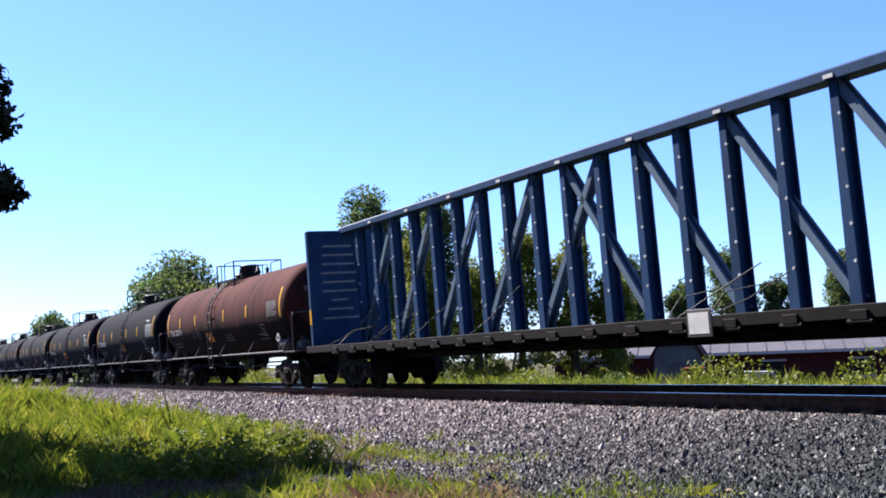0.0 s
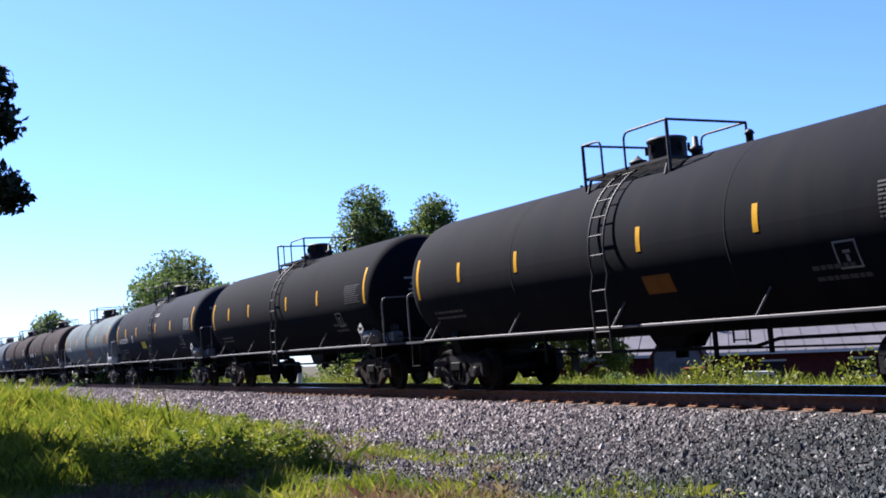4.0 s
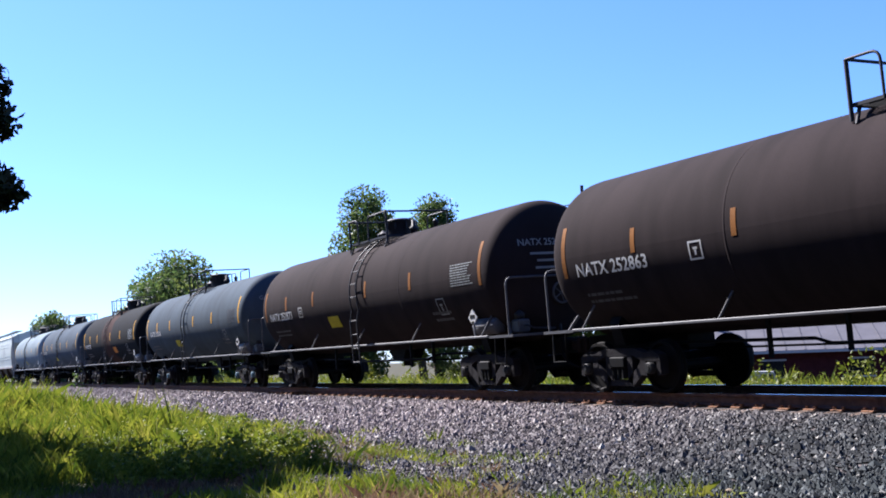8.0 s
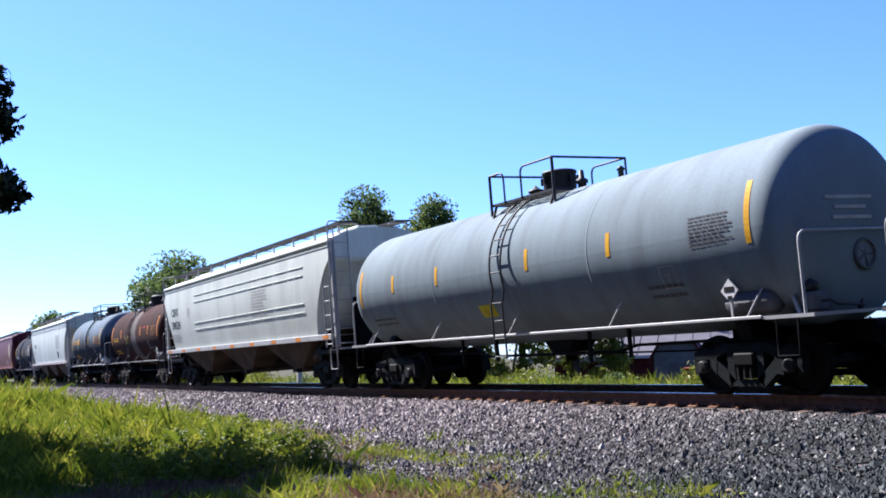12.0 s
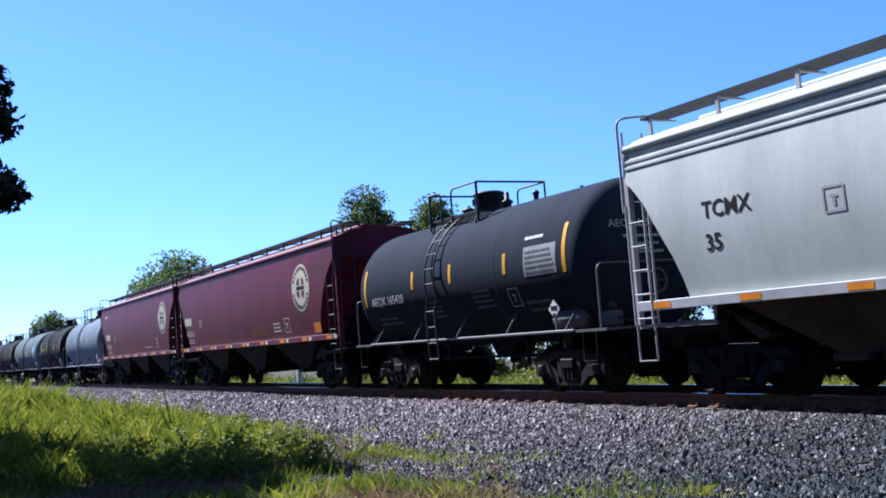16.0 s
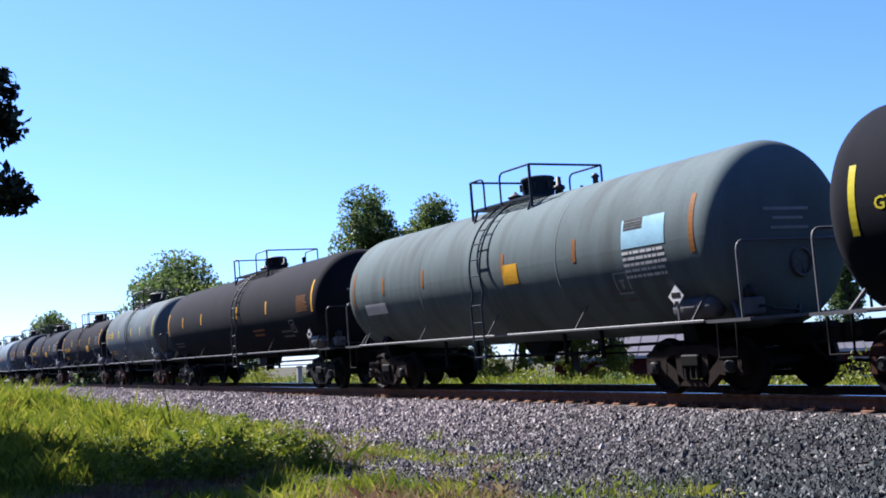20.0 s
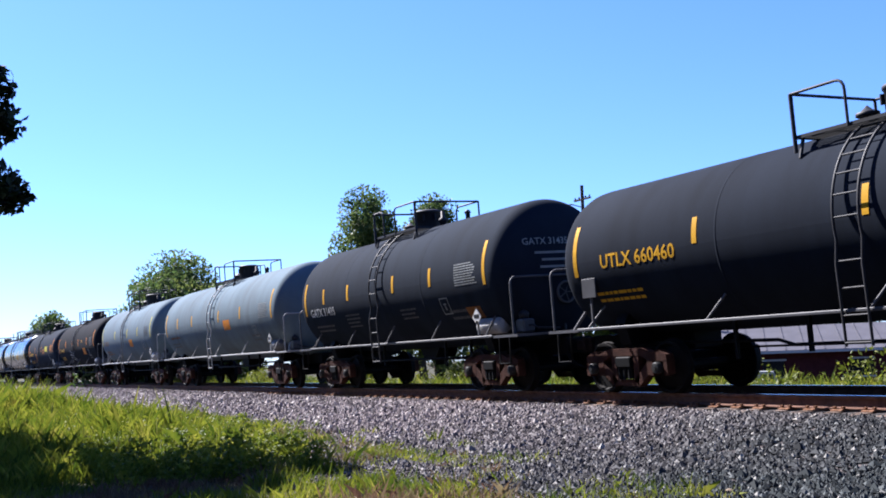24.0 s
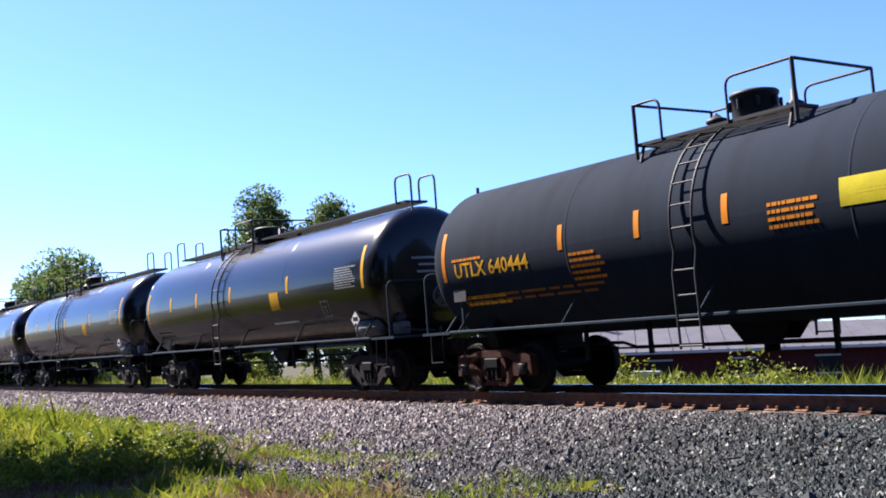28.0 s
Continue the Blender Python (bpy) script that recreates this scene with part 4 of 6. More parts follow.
# ---- the cars in their order, from the head of the train back ----
GAPS = [-4.25, -29.55, -46.35, -62.35, -80.05, -97.15, -113.75, -131.05, -147.85, -165.35, -181.95, -198.35, -214.7, -231.75, -248.55, -267.9, -281.05, -292.95, -310.45, -322.35, -339.6, -356.15, -369.35, -381.1, -397.15, -416.75, -430.15, -445.75, -461.5, -474.75, -491.25, -505.35, -520.85, -536.25, -553.15, -570.05, -586.85, -603.35, -619.85, -636.35]
LOOKS = [
    dict(kind="beam", label="blue-grey steel centerbeam flat car, unloaded, with end bulkheads"),
    dict(paint="red", text="TILX 250214", end=1.3, rect=("orange", -1.55, 1.75, 0.8, 0.36), can="dark", truck="brown", deck=-0.35, decklen=1.05, label="rust-red weathered tank car with black streaks and yellow strips",
         more=[("scrawl", -3.4, 1.9, 1.2, 0.28, "grey"), ("bars", 0.7, 1.7, 1.0, 0.3, 3, "grey")]),
    dict(paint="black", text="TILX 263529", lad=0.1, panel="solid", rect=("dull", -0.75, 1.75, 0.75, 0.4), truck="grey", label="matt black tank car with a blank white panel and yellow strips"),
    dict(paint="black", text="SHPX 214128", tz=1.92, size=0.32, rect=("orange", -2.0, 1.75, 0.75, 0.4), truck="grey", label="matt black tank car with an orange square and faded lettering", more=[("text", "TAR OIL", 5.6, 2.92, 0.15, "white")]),
    dict(paint="char", rect=("dull", 0.9, 1.7, 0.7, 0.34), truck="grey", label="dusty charcoal tank car with dull orange panel", panel="grey"),
    dict(paint="black", truck="brown", label="plain black tank car with small grey stencils", panel="grey"),
    dict(paint="dark", text="NATX 252879", lad=0.28, rect=("lime", -2.1, 1.8, 0.8, 0.34), truck="grey", more=[("frame", -3.9, 2.15, 0.3, "white"), ("bars", 0.6, 3.15, 0.7, 0.16, 2, "white")], label="dark slate tank car with a lime panel and white number"),
    dict(paint="rustgrey", text="SHPX 20586", r=1.46, zc=2.46, deck=0.45, lad=0.45, hoops=(1.35, 0.4), num="white", rect=("dull", 0.9, 1.75, 0.85, 0.36), truck="grey", ladder="grey", panel="dull", can="white", rail="white", label="pale grey tank car with a rust-stained top and an orange panel"),
    dict(paint="brownblack", text="NATX 252863", ref="dull", lad=0.28, rect=("lime", 1.0, 1.75, 0.75, 0.34), truck="grey", more=[("frame", -3.9, 2.15, 0.3, "white")], label="dusty brown-black tank car with dull orange strips and white number"),
    dict(paint="brownblack", text="NATX 252873", ref="dull", lad=0.28, rect=("lime", -1.8, 1.75, 0.75, 0.34), truck="grey", more=[("frame", -3.9, 2.15, 0.3, "white")], label="dusty brown-black tank car with worn strips and white number"),
    dict(paint="grey", text="GATX 210506", deck=-0.2, end=1.27, tx=0.75, size=0.31, num="white", tz=2.1, rect=("lime", -2.2, 1.7, 0.7, 0.3), truck="grey", ends="blue", panel="grey", label="mid-grey tank car with a black lower half of grime"),
    dict(paint="patch", text="GATX 37522", size=0.3, rect=("orange", 1.3, 1.75, 0.75, 0.34), truck="brown", top="dark", panel="white", label="blue-black tank car with a rust-brown band at the ladder"),
    dict(paint="grey", text="GATX 2101", num="white", size=0.3, rect=("lime", -2.0, 1.65, 0.7, 0.3), truck="brown", panel="grey", label="dull grey tank car with a pinkish faded top"),
    dict(paint="white", num="grey", text="", rect=("lime", -1.2, 1.6, 0.6, 0.3), truck="black", panel="grey", ref="yellow", rail="white", label="dull white tank car with a dark underside"),
    dict(kind="hopper", paint="cream", pockets=3, ribs=(4.0,), bars_low=(2.26, 2.52, 3.34, 3.60), label="pale grey covered hopper car with dusty brown pockets",
         more=[("text", "CBFX", -8.0, 2.95, 0.45, "black"), ("text", "398324", -8.0, 2.42, 0.45, "black"), ("frame", -5.5, 2.85, 0.30, "faint"), ("bars", -8.0, 1.9, 1.3, 0.35, 3, "faint"), ("bars", 2.5, 2.4, 1.5, 0.9, 9, "faint")]),
    dict(paint="brown", text="TAEX 803", r=1.46, zc=2.45, end=1.5, num="yellow", tz=2.12, size=0.3, ref="orange", truck="brown", top="dark", panel="dull", strips=(-0.55, 0.3, 0.6), more=[("scrawl", -1.9, 2.0, 0.9, 0.5, "lime"), ("bars", 2.2, 2.75, 0.4, 0.16, 1, "red")], label="dark brown tank car with a pale spill down its middle", rail="grey", deck=-0.5, decklen=1.1),
    dict(paint="silver", text="UTLX 600475", num="yellow", tz=2.35, size=0.34, truck="rust", rail="white", can="white", ladder="blue", strips=(-0.45, 0.2, 0.6), panel="dull", deck=0.95, more=[("bars", -2.4, 2.95, 0.6, 0.2, 3, "dull")], label="silver-blue tank car with dark vertical drip streaks", decklen=1.1),
    dict(kind="hopper", paint="cream", pockets=3, ribs=(3.80, 3.91, 4.03), label="off-white covered hopper car with brown dusty pockets",
         more=[("text", "TCMX", -6.5, 2.75, 0.36, "black"), ("text", "35", -6.5, 2.25, 0.36, "black"), ("frame", -4.2, 2.5, 0.36, "faint"), ("bars", 4.0, 2.5, 1.4, 0.9, 9, "faint"), ("rect", 4.3, 1.85, 0.5, 0.4, "black")]),
    dict(paint="slate", text="AEQX 165420", tz=2.0, size=0.3, truck="brown", rail="grey", strips=(-0.4, 0.0, 0.5), panel="solid", more=[("bars", -1.2, 1.7, 0.7, 0.45, 4, "grey"), ("bars", 0.9, 1.8, 0.8, 0.45, 4, "grey")], label="dark slate-blue short tank car with coloured data panel", decklen=1.1, deck=-0.6),
    dict(kind="hopper", paint="maroon", pockets=3, emblem=5.75, label="maroon covered hopper car with a round cream emblem and spray paint",
         more=[("rect", -7.25, 2.45, 0.95, 0.3, "cream"), ("text", "450510", -7.15, 2.0, 0.34, "cream"), ("bars", -7.0, 1.75, 0.8, 0.2, 2, "cream"), ("frame", -5.2, 2.35, 0.25, "cream"), ("bars", -4.2, 1.75, 1.4, 0.25, 2, "dull"), ("scrawl", -2.7, 1.75, 1.1, 0.6, "grey"), ("scrawl", -1.3, 1.75, 1.8, 0.5, "grey"), ("bars", 1.0, 1.75, 1.8, 0.3, 3, "dull"), ("bars", 3.1, 1.8, 0.7, 0.35, 3, "cream"), ("frame", 4.1, 1.75, 0.45, "cream"), ("scrawl", 4.8, 1.7, 1.3, 0.8, "grey"), ("scrawl", 6.5, 3.1, 1.2, 0.7, "grey"), ("rect", 6.5, 1.65, 0.5, 0.3, "orange")]),
    dict(kind="hopper", paint="maroon", pockets=3, emblem=5.9, label="maroon covered hopper car with a round cream emblem",
         more=[("rect", -6.4, 2.4, 0.95, 0.3, "cream"), ("text", "450861", -6.3, 1.95, 0.34, "cream"), ("bars", -6.2, 1.72, 0.8, 0.18, 2, "cream"), ("frame", -4.4, 2.3, 0.25, "cream"), ("bars", -3.6, 1.75, 1.2, 0.2, 2, "dull"), ("scrawl", -3.2, 1.95, 0.5, 0.45, "dull"), ("scrawl", -1.8, 1.9, 1.2, 0.4, "dull"), ("bars", 0.3, 1.75, 1.3, 0.3, 2, "dull"), ("bars", 2.2, 1.8, 1.6, 0.1, 1, "cream"), ("frame", 4.4, 1.75, 0.42, "cream"), ("rect", -6.6, 3.6, 0.5, 0.12, "cream")]),
    dict(paint="pale", ref="lime", num="grey", text="", truck="rust", rail="white", can="white", ladder="grey", strips=(-0.35, 0.05, 0.42), panel="white", more=[("bars", -3.6, 2.1, 1.3, 0.18, 1, "dull"), ("scrawl", 0.15, 2.6, 0.4, 0.7, "white")], label="pale grey short tank car with dull orange lettering", decklen=1.15, deck=-0.5, lad=0.2),
    dict(paint="char", text="GTLX 800301", num="lime", tz=2.3, size=0.24, ref="lime", truck="rust", rail="grey", strips=(-0.35, 0.42), panel="grey", can="dark", more=[("bars", -1.6, 2.85, 0.3, 0.2, 2, "lime"), ("bars", -3.6, 2.6, 0.6, 0.08, 1, "lime")], label="charcoal short tank car with yellowed lettering and scuffs"),
    dict(paint="green", num="white", text="", ref="dull", rect=("yellow", 0.9, 2.2, 0.55, 0.4), truck="brown", rail="grey", lid="blue", top="blue", more=[("rect", -5.9, 1.95, 1.2, 0.28, "white"), ("rect", 4.75, 2.5, 1.1, 0.5, "cyan"), ("rect", 4.8, 2.8, 0.5, 0.2, "black"), ("bars", 4.75, 2.0, 1.2, 0.5, 5, "white")], panel=None, label="green-grey tank car with a pale blue patch and yellow square"),
    dict(paint="char", num="grey", text="", truck="black", rail="dark", decklen=1.8, deck=1.2, panel="dull", more=[("bars", 2.6, 1.75, 1.2, 0.3, 2, "dull")], label="long dark charcoal tank car with yellow strips"),
    dict(paint="rustgrey", num="yellow", text="UTLX 200", tz=2.35, size=0.34, truck="rust", rail="grey", ref="lime", board=True, panel="grey", label="pale grey tank car with rust-brown streaked top"),
    dict(paint="char", num="yellow", text="UTLX 660454", r=1.40, zc=2.40, deck=-0.15, hoops=(0.95, 0.5), lad=0.03, tz=1.98, tx=0.85, size=0.34, truck="rust", rail="grey", rect=("yellow", 2.2, 2.0, 0.75, 0.36), board=True, panel="grey", strips=(-0.45, 0.0, 0.5), more=[("bars", -0.9, 2.35, 0.35, 0.2, 3, "dull")], label="dusty black tank car with yellow lettering and panel"),
    dict(paint="dark", num="yellow", text="UTLX 660460", deck=-0.22, hoops=(0.95, 0.5), lad=0.03, r=1.40, zc=2.40, tz=2.1, tx=0.85, size=0.34, truck="rust", rail="grey", rect=("yellow", 1.2, 2.0, 0.75, 0.36), board=True, panel="white", strips=(-0.5, 0.0, 0.5), label="dark slate tank car with yellow lettering and card board"),
    dict(paint="slate", text="GATX 31435", deck=-0.1, tz=1.95, size=0.32, truck="rust", rail="grey", can="white", panel="white", more=[("bars", -2.4, 1.7, 0.9, 0.4, 4, "grey"), ("bars", 0.9, 1.75, 0.9, 0.3, 3, "grey"), ("rect", 4.0, 1.6, 0.6, 0.3, "dull")], label="slate-blue tank car with white number and yellow strips"),
    dict(paint="pale", num="grey", text="", truck="rust", rail="white", ladder="white", rect=("orange", 1.5, 2.1, 0.75, 0.36), panel="white", more=[("bars", -6.2, 2.02, 1.5, 0.14, 1, "dull")], label="light grey tank car with orange panel and white ladder", square=True),
    dict(paint="pale", num="dull", text="UTLX 20", deck=-0.1, bonnet=0.3, high=0.68, tz=2.0, size=0.3, truck="rust", rail="white", can="white", ladder="grey", ref="lime", rect=("orange", 0.9, 1.95, 0.7, 0.36), panel="grey", board=True, strips=(-0.42, 0.1, 0.5), label="light grey shorter tank car with orange panel"),
    dict(paint="char", num="yellow", text="UTLX 642012", r=1.50, zc=2.50, tz=2.0, size=0.3, truck="rust", rail="grey", rect=("orange", 2.6, 1.88, 0.75, 0.38), plac=False, ref="orange", strips=(-0.55, -0.15, 0.18, 0.63), more=[("scrawl", -2.3, 1.5, 1.5, 0.8, "white"), ("bars", 2.3, 2.62, 0.3, 0.16, 2, "yellow")], panel="grey", label="matt black tank car with yellow lettering and white spray paint"),
    dict(paint="slate", num="yellow", text="UTLX 640444", r=1.49, zc=2.49, tz=2.05, size=0.38, truck="rust", rail="blue", ref="orange", rect=("lime", 2.5, 2.4, 1.1, 0.36), board=True, panel="orange", decklen=1.5, deck=0.1, strips=(-0.45, -0.17, 0.1), more=[("bars", -2.6, 1.9, 0.8, 0.5, 5, "orange"), ("bars", -5.8, 1.7, 4.0, 0.2, 2, "dull"), ("bars", 1.4, 2.25, 0.8, 0.4, 4, "orange"), ("bars", -5.9, 2.5, 0.9, 0.1, 1, "orange")], label="blue-black tank car with orange lettering and lime panel"),
    dict(paint="gloss", text="", truck="grey", rail="blue", walk=True, rect=("yellow", 2.2, 2.05, 0.5, 0.45), panel="white", decklen=1.1, deck=-1.0, strips=(-0.7, -0.4, -0.05, 0.45), more=[("bars", 2.0, 1.7, 1.6, 0.1, 1, "white")], label="glossy black tank car with a walkway along its top"),
    dict(paint="gloss", text="", truck="grey", rail="blue", walk=True, rect=("yellow", 2.2, 2.05, 0.5, 0.45), panel="white", decklen=1.1, deck=-1.0, strips=(-0.7, -0.4, -0.05, 0.45), label="glossy black tank car with loop rails and top walkway"),
    dict(paint="gloss", text="", truck="black", rail="dark", walk=True, panel="grey", label="glossy black tank car far back in the train"),
    dict(paint="char", text="", truck="black", rail="dark", panel="grey", label="charcoal tank car far back in the train"),
    dict(paint="dark", text="", truck="black", rail="dark", panel="grey", label="dark slate tank car far back in the train"),
    dict(paint="grey", text="", truck="black", rail="dark", panel="grey", label="grey tank car far back in the train"),
]
INK["cyan"] = paint("ink_cyan", (0.20, 0.36, 0.44), 0.6, unmuted=True)
MAKE = {"beam": beam_car, "hopper": hopper_car, "tank": tank_car}
CATEGORY = {"beam": "flat car", "hopper": "hopper car", "tank": "tank car"}
CARS = []
for i, d in enumerate(LOOKS):
    kind = d.get("kind", "tank")
    c = MAKE[kind](GAPS[i] - GAPS[i + 1], d)
    tagged(c, d["label"], CATEGORY[kind], "cars of the freight train")
    CARS.append((c, (GAPS[i] + GAPS[i + 1]) / 2))

# ---- track ----
def ramped(name, stops, rough=0.9, rnd="island", noise_scale=0.0, noise_mix=0.5, trans=0.0, bump=0.0):
    """A material whose pieces take their colour from a ramp, piece by piece."""
    m, t, b = nodes_of(name)
    N, K = t.nodes.new, t.links.new
    if rnd == "island":
        src = N("ShaderNodeNewGeometry").outputs["Random Per Island"]
    else:
        src = N("ShaderNodeObjectInfo").outputs["Random"]
    if noise_scale:
        tc = N("ShaderNodeTexCoord")
        n = N("ShaderNodeTexNoise")
        n.inputs["Scale"].default_value, n.inputs["Detail"].default_value = noise_scale, 3
        K(tc.outputs["Object"], n.inputs["Vector"])
        q = N("ShaderNodeMapRange")
        q.inputs["From Min"].default_value, q.inputs["From Max"].default_value = 0.3, 0.7
        K(n.outputs["Fac"], q.inputs["Value"])
        mx = N("ShaderNodeMix")
        mx.inputs["Factor"].default_value = noise_mix
        K(src, mx.inputs["A"])
        K(q.outputs[0], mx.inputs["B"])
        src = mx.outputs["Result"]
    r = N("ShaderNodeValToRGB")
    el = r.color_ramp.elements
    while len(el) < len(stops):
        el.new(0.5)
    for e, (pos, c) in zip(el, stops):
        e.position, e.color = pos, (*muted(c), 1)
    K(src, r.inputs[0])
    K(r.outputs[0], b.inputs["Base Color"])
    b.inputs["Roughness"].default_value = rough
    b.inputs["Specular IOR Level"].default_value = 0.25
    if trans:
        tl = N("ShaderNodeBsdfTranslucent")
        K(r.outputs[0], tl.inputs["Color"])
        ms = N("ShaderNodeMixShader")
        ms.inputs[0].default_value = trans
        K(b.outputs[0], ms.inputs[1])
        K(tl.outputs[0], ms.inputs[2])
        K(ms.outputs[0], t.nodes["Material Output"].inputs["Surface"])
    return m


def gravel_paint():
    m, t, b = nodes_of("ballast_bed")
    N, K = t.nodes.new, t.links.new
    tc = N("ShaderNodeTexCoord")
    vo = N("ShaderNodeTexVoronoi")
    vo.inputs["Scale"].default_value = 17
    K(tc.outputs["Object"], vo.inputs["Vector"])
    sep = N("ShaderNodeSeparateColor")
    K(vo.outputs["Color"], sep.inputs[0])
    r = N("ShaderNodeValToRGB")
    el = r.color_ramp.elements
    el[0].color, el[1].color = (0.012, 0.010, 0.011, 1), (0.085, 0.070, 0.068, 1)
    el.new(0.5).color = (0.032, 0.027, 0.027, 1)
    K(sep.outputs[0], r.inputs[0])
    n = N("ShaderNodeTexNoise")
    n.inputs["Scale"].default_value, n.inputs["Detail"].default_value = 0.35, 4
    K(tc.outputs["Object"], n.inputs["Vector"])
    mx = N("ShaderNodeMix")
    mx.data_type, mx.blend_type = "RGBA", "MULTIPLY"
    K(n.outputs["Fac"], mx.inputs["Factor"])
    K(r.outputs[0], mx.inputs["A"])
    mx.inputs["B"].default_value = (0.75, 0.66, 0.66, 1)
    K(mx.outputs["Result"], b.inputs["Base Color"])
    b.inputs["Roughness"].default_value = 0.95
    bp = N("ShaderNodeBump")
    bp.inputs["Strength"].default_value, bp.inputs["Distance"].default_value = 1.0, 0.05
    bp.invert = True
    K(vo.outputs["Distance"], bp.inputs["Height"])
    K(bp.outputs[0], b.inputs["Normal"])
    return m


def stone_paint():
    """Crushed stone: dark blue-green nearby, paler pinkish further along, with camera vignette painted in."""
    m, t, b = nodes_of("crushed_stone")
    N, K = t.nodes.new, t.links.new
    geo, tc = N("ShaderNodeNewGeometry"), N("ShaderNodeTexCoord")
    cols = []
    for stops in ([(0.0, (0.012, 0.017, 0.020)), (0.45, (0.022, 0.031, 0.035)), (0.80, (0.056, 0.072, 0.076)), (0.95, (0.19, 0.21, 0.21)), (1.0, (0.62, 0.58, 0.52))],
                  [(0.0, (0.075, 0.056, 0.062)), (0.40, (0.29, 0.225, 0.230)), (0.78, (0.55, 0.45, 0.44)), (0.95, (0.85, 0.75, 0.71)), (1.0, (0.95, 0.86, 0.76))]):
        r = N("ShaderNodeValToRGB")
        el = r.color_ramp.elements
        while len(el) < len(stops):
            el.new(0.5)
        for e, (pos, c) in zip(el, stops):
            e.position, e.color = pos, (*muted(c), 1)
        K(geo.outputs["Random Per Island"], r.inputs[0])
        cols.append(r.outputs[0])
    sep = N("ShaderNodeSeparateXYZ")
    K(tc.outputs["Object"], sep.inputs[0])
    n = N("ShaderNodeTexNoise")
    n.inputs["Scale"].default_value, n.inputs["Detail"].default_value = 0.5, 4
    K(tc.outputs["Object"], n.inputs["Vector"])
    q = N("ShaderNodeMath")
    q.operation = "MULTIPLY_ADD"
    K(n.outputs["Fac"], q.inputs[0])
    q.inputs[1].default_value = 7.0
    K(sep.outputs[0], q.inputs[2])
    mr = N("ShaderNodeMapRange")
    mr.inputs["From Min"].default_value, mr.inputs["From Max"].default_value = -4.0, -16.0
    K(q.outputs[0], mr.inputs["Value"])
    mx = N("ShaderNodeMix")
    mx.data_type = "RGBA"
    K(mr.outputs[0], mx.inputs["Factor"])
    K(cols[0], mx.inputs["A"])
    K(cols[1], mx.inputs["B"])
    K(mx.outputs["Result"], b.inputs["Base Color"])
    b.inputs["Roughness"].default_value, b.inputs["Specular IOR Level"].default_value = 0.85, 0.25
    return m


GRAV = gravel_paint()
SOIL = paint("weedy_soil", (0.075, 0.078, 0.035), 0.95, var=0.6, scale=1.6, dirt=(0.11, 0.085, 0.06), bump=0.8, bump_scale=9)
GREEN = ramped("grass_blades", [(0.0, (0.05, 0.105, 0.012)), (0.3, (0.15, 0.24, 0.022)), (0.65, (0.44, 0.49, 0.045)), (1.0, (0.78, 0.68, 0.14))], 0.6, noise_scale=1.9, noise_mix=0.72, trans=0.4)
STRAW = ramped("dry_blades", [(0.0, (0.14, 0.07, 0.05)), (0.4, (0.34, 0.19, 0.12)), (0.7, (0.50, 0.38, 0.20)), (1.0, (0.62, 0.55, 0.28))], 0.7, noise_scale=1.5, noise_mix=0.6, trans=0.3)
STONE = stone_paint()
LEAF = ramped("leaves_green", [(0.0, (0.055, 0.12, 0.04)), (0.5, (0.15, 0.235, 0.065)), (1.0, (0.36, 0.41, 0.11))], 0.55, noise_scale=0.35, noise_mix=0.45, trans=0.5)
LEAFY = ramped("leaves_yellow_green", [(0.0, (0.11, 0.17, 0.02)), (0.5, (0.28, 0.33, 0.035)), (1.0, (0.50, 0.48, 0.07))], 0.55, noise_scale=0.35, noise_mix=0.45, trans=0.4)
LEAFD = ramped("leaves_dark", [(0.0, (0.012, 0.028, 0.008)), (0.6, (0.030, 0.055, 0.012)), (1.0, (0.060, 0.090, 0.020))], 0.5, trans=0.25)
BARK = paint("bark", (0.12, 0.095, 0.075), 0.95, var=0.5, scale=4, bump=0.8, bump_scale=18, streak=1)


def ground_z(x, y):
    """Height of the bed and the land beside it."""
    pts = [(-600, -0.80), (-14, -0.80), (-7.0, -0.72), (-4.2, -0.62), (-2.2, -0.33), (-1.55, -0.26), (1.9, -0.10), (3.6, -0.62), (6.0, -0.9), (13.0, -2.0), (1500, -2.0)]
    for (a, za), (b, zb) in zip(pts, pts[1:]):
        if y <= b:
            return za + (zb - za) * (y - a) / (b - a)
    return pts[-1][1]


def sheet_of(ys, xs, lift=0.0, rough=0.0, seed=1):
    m = Mesh()
    rnd = random.Random(seed)
    vs = [(x, y, ground_z(x, y) + lift + rough * rnd.uniform(-1, 1)) for y in ys for x in xs]
    n = len(xs)
    return m.add(vs, [(j * n + i, j * n + i + 1, (j + 1) * n + i + 1, (j + 1) * n + i) for j in range(len(ys) - 1) for i in range(n - 1)], True)


bed_y = [-7.2, -6.8, -6.5, -6.0, -5.4, -4.8, -4.2, -3.6, -3.0, -2.6, -2.2, -1.9, -1.55, -0.8, 0, 0.8, 1.4, 1.9, 2.6, 3.2, 3.8]
bed_x = [-700, -400, -200, -120, -80] + [-60 + 0.8 * i for i in range(85)] + [20, 60, 200]
def bed_mesh():
    m = sheet_of(bed_y, bed_x, 0.0, 0.012)
    m.v = [(x, y, z - 0.12) if y < -7.1 or y > 3.7 else (x, y, z) for x, y, z in m.v]
    return m


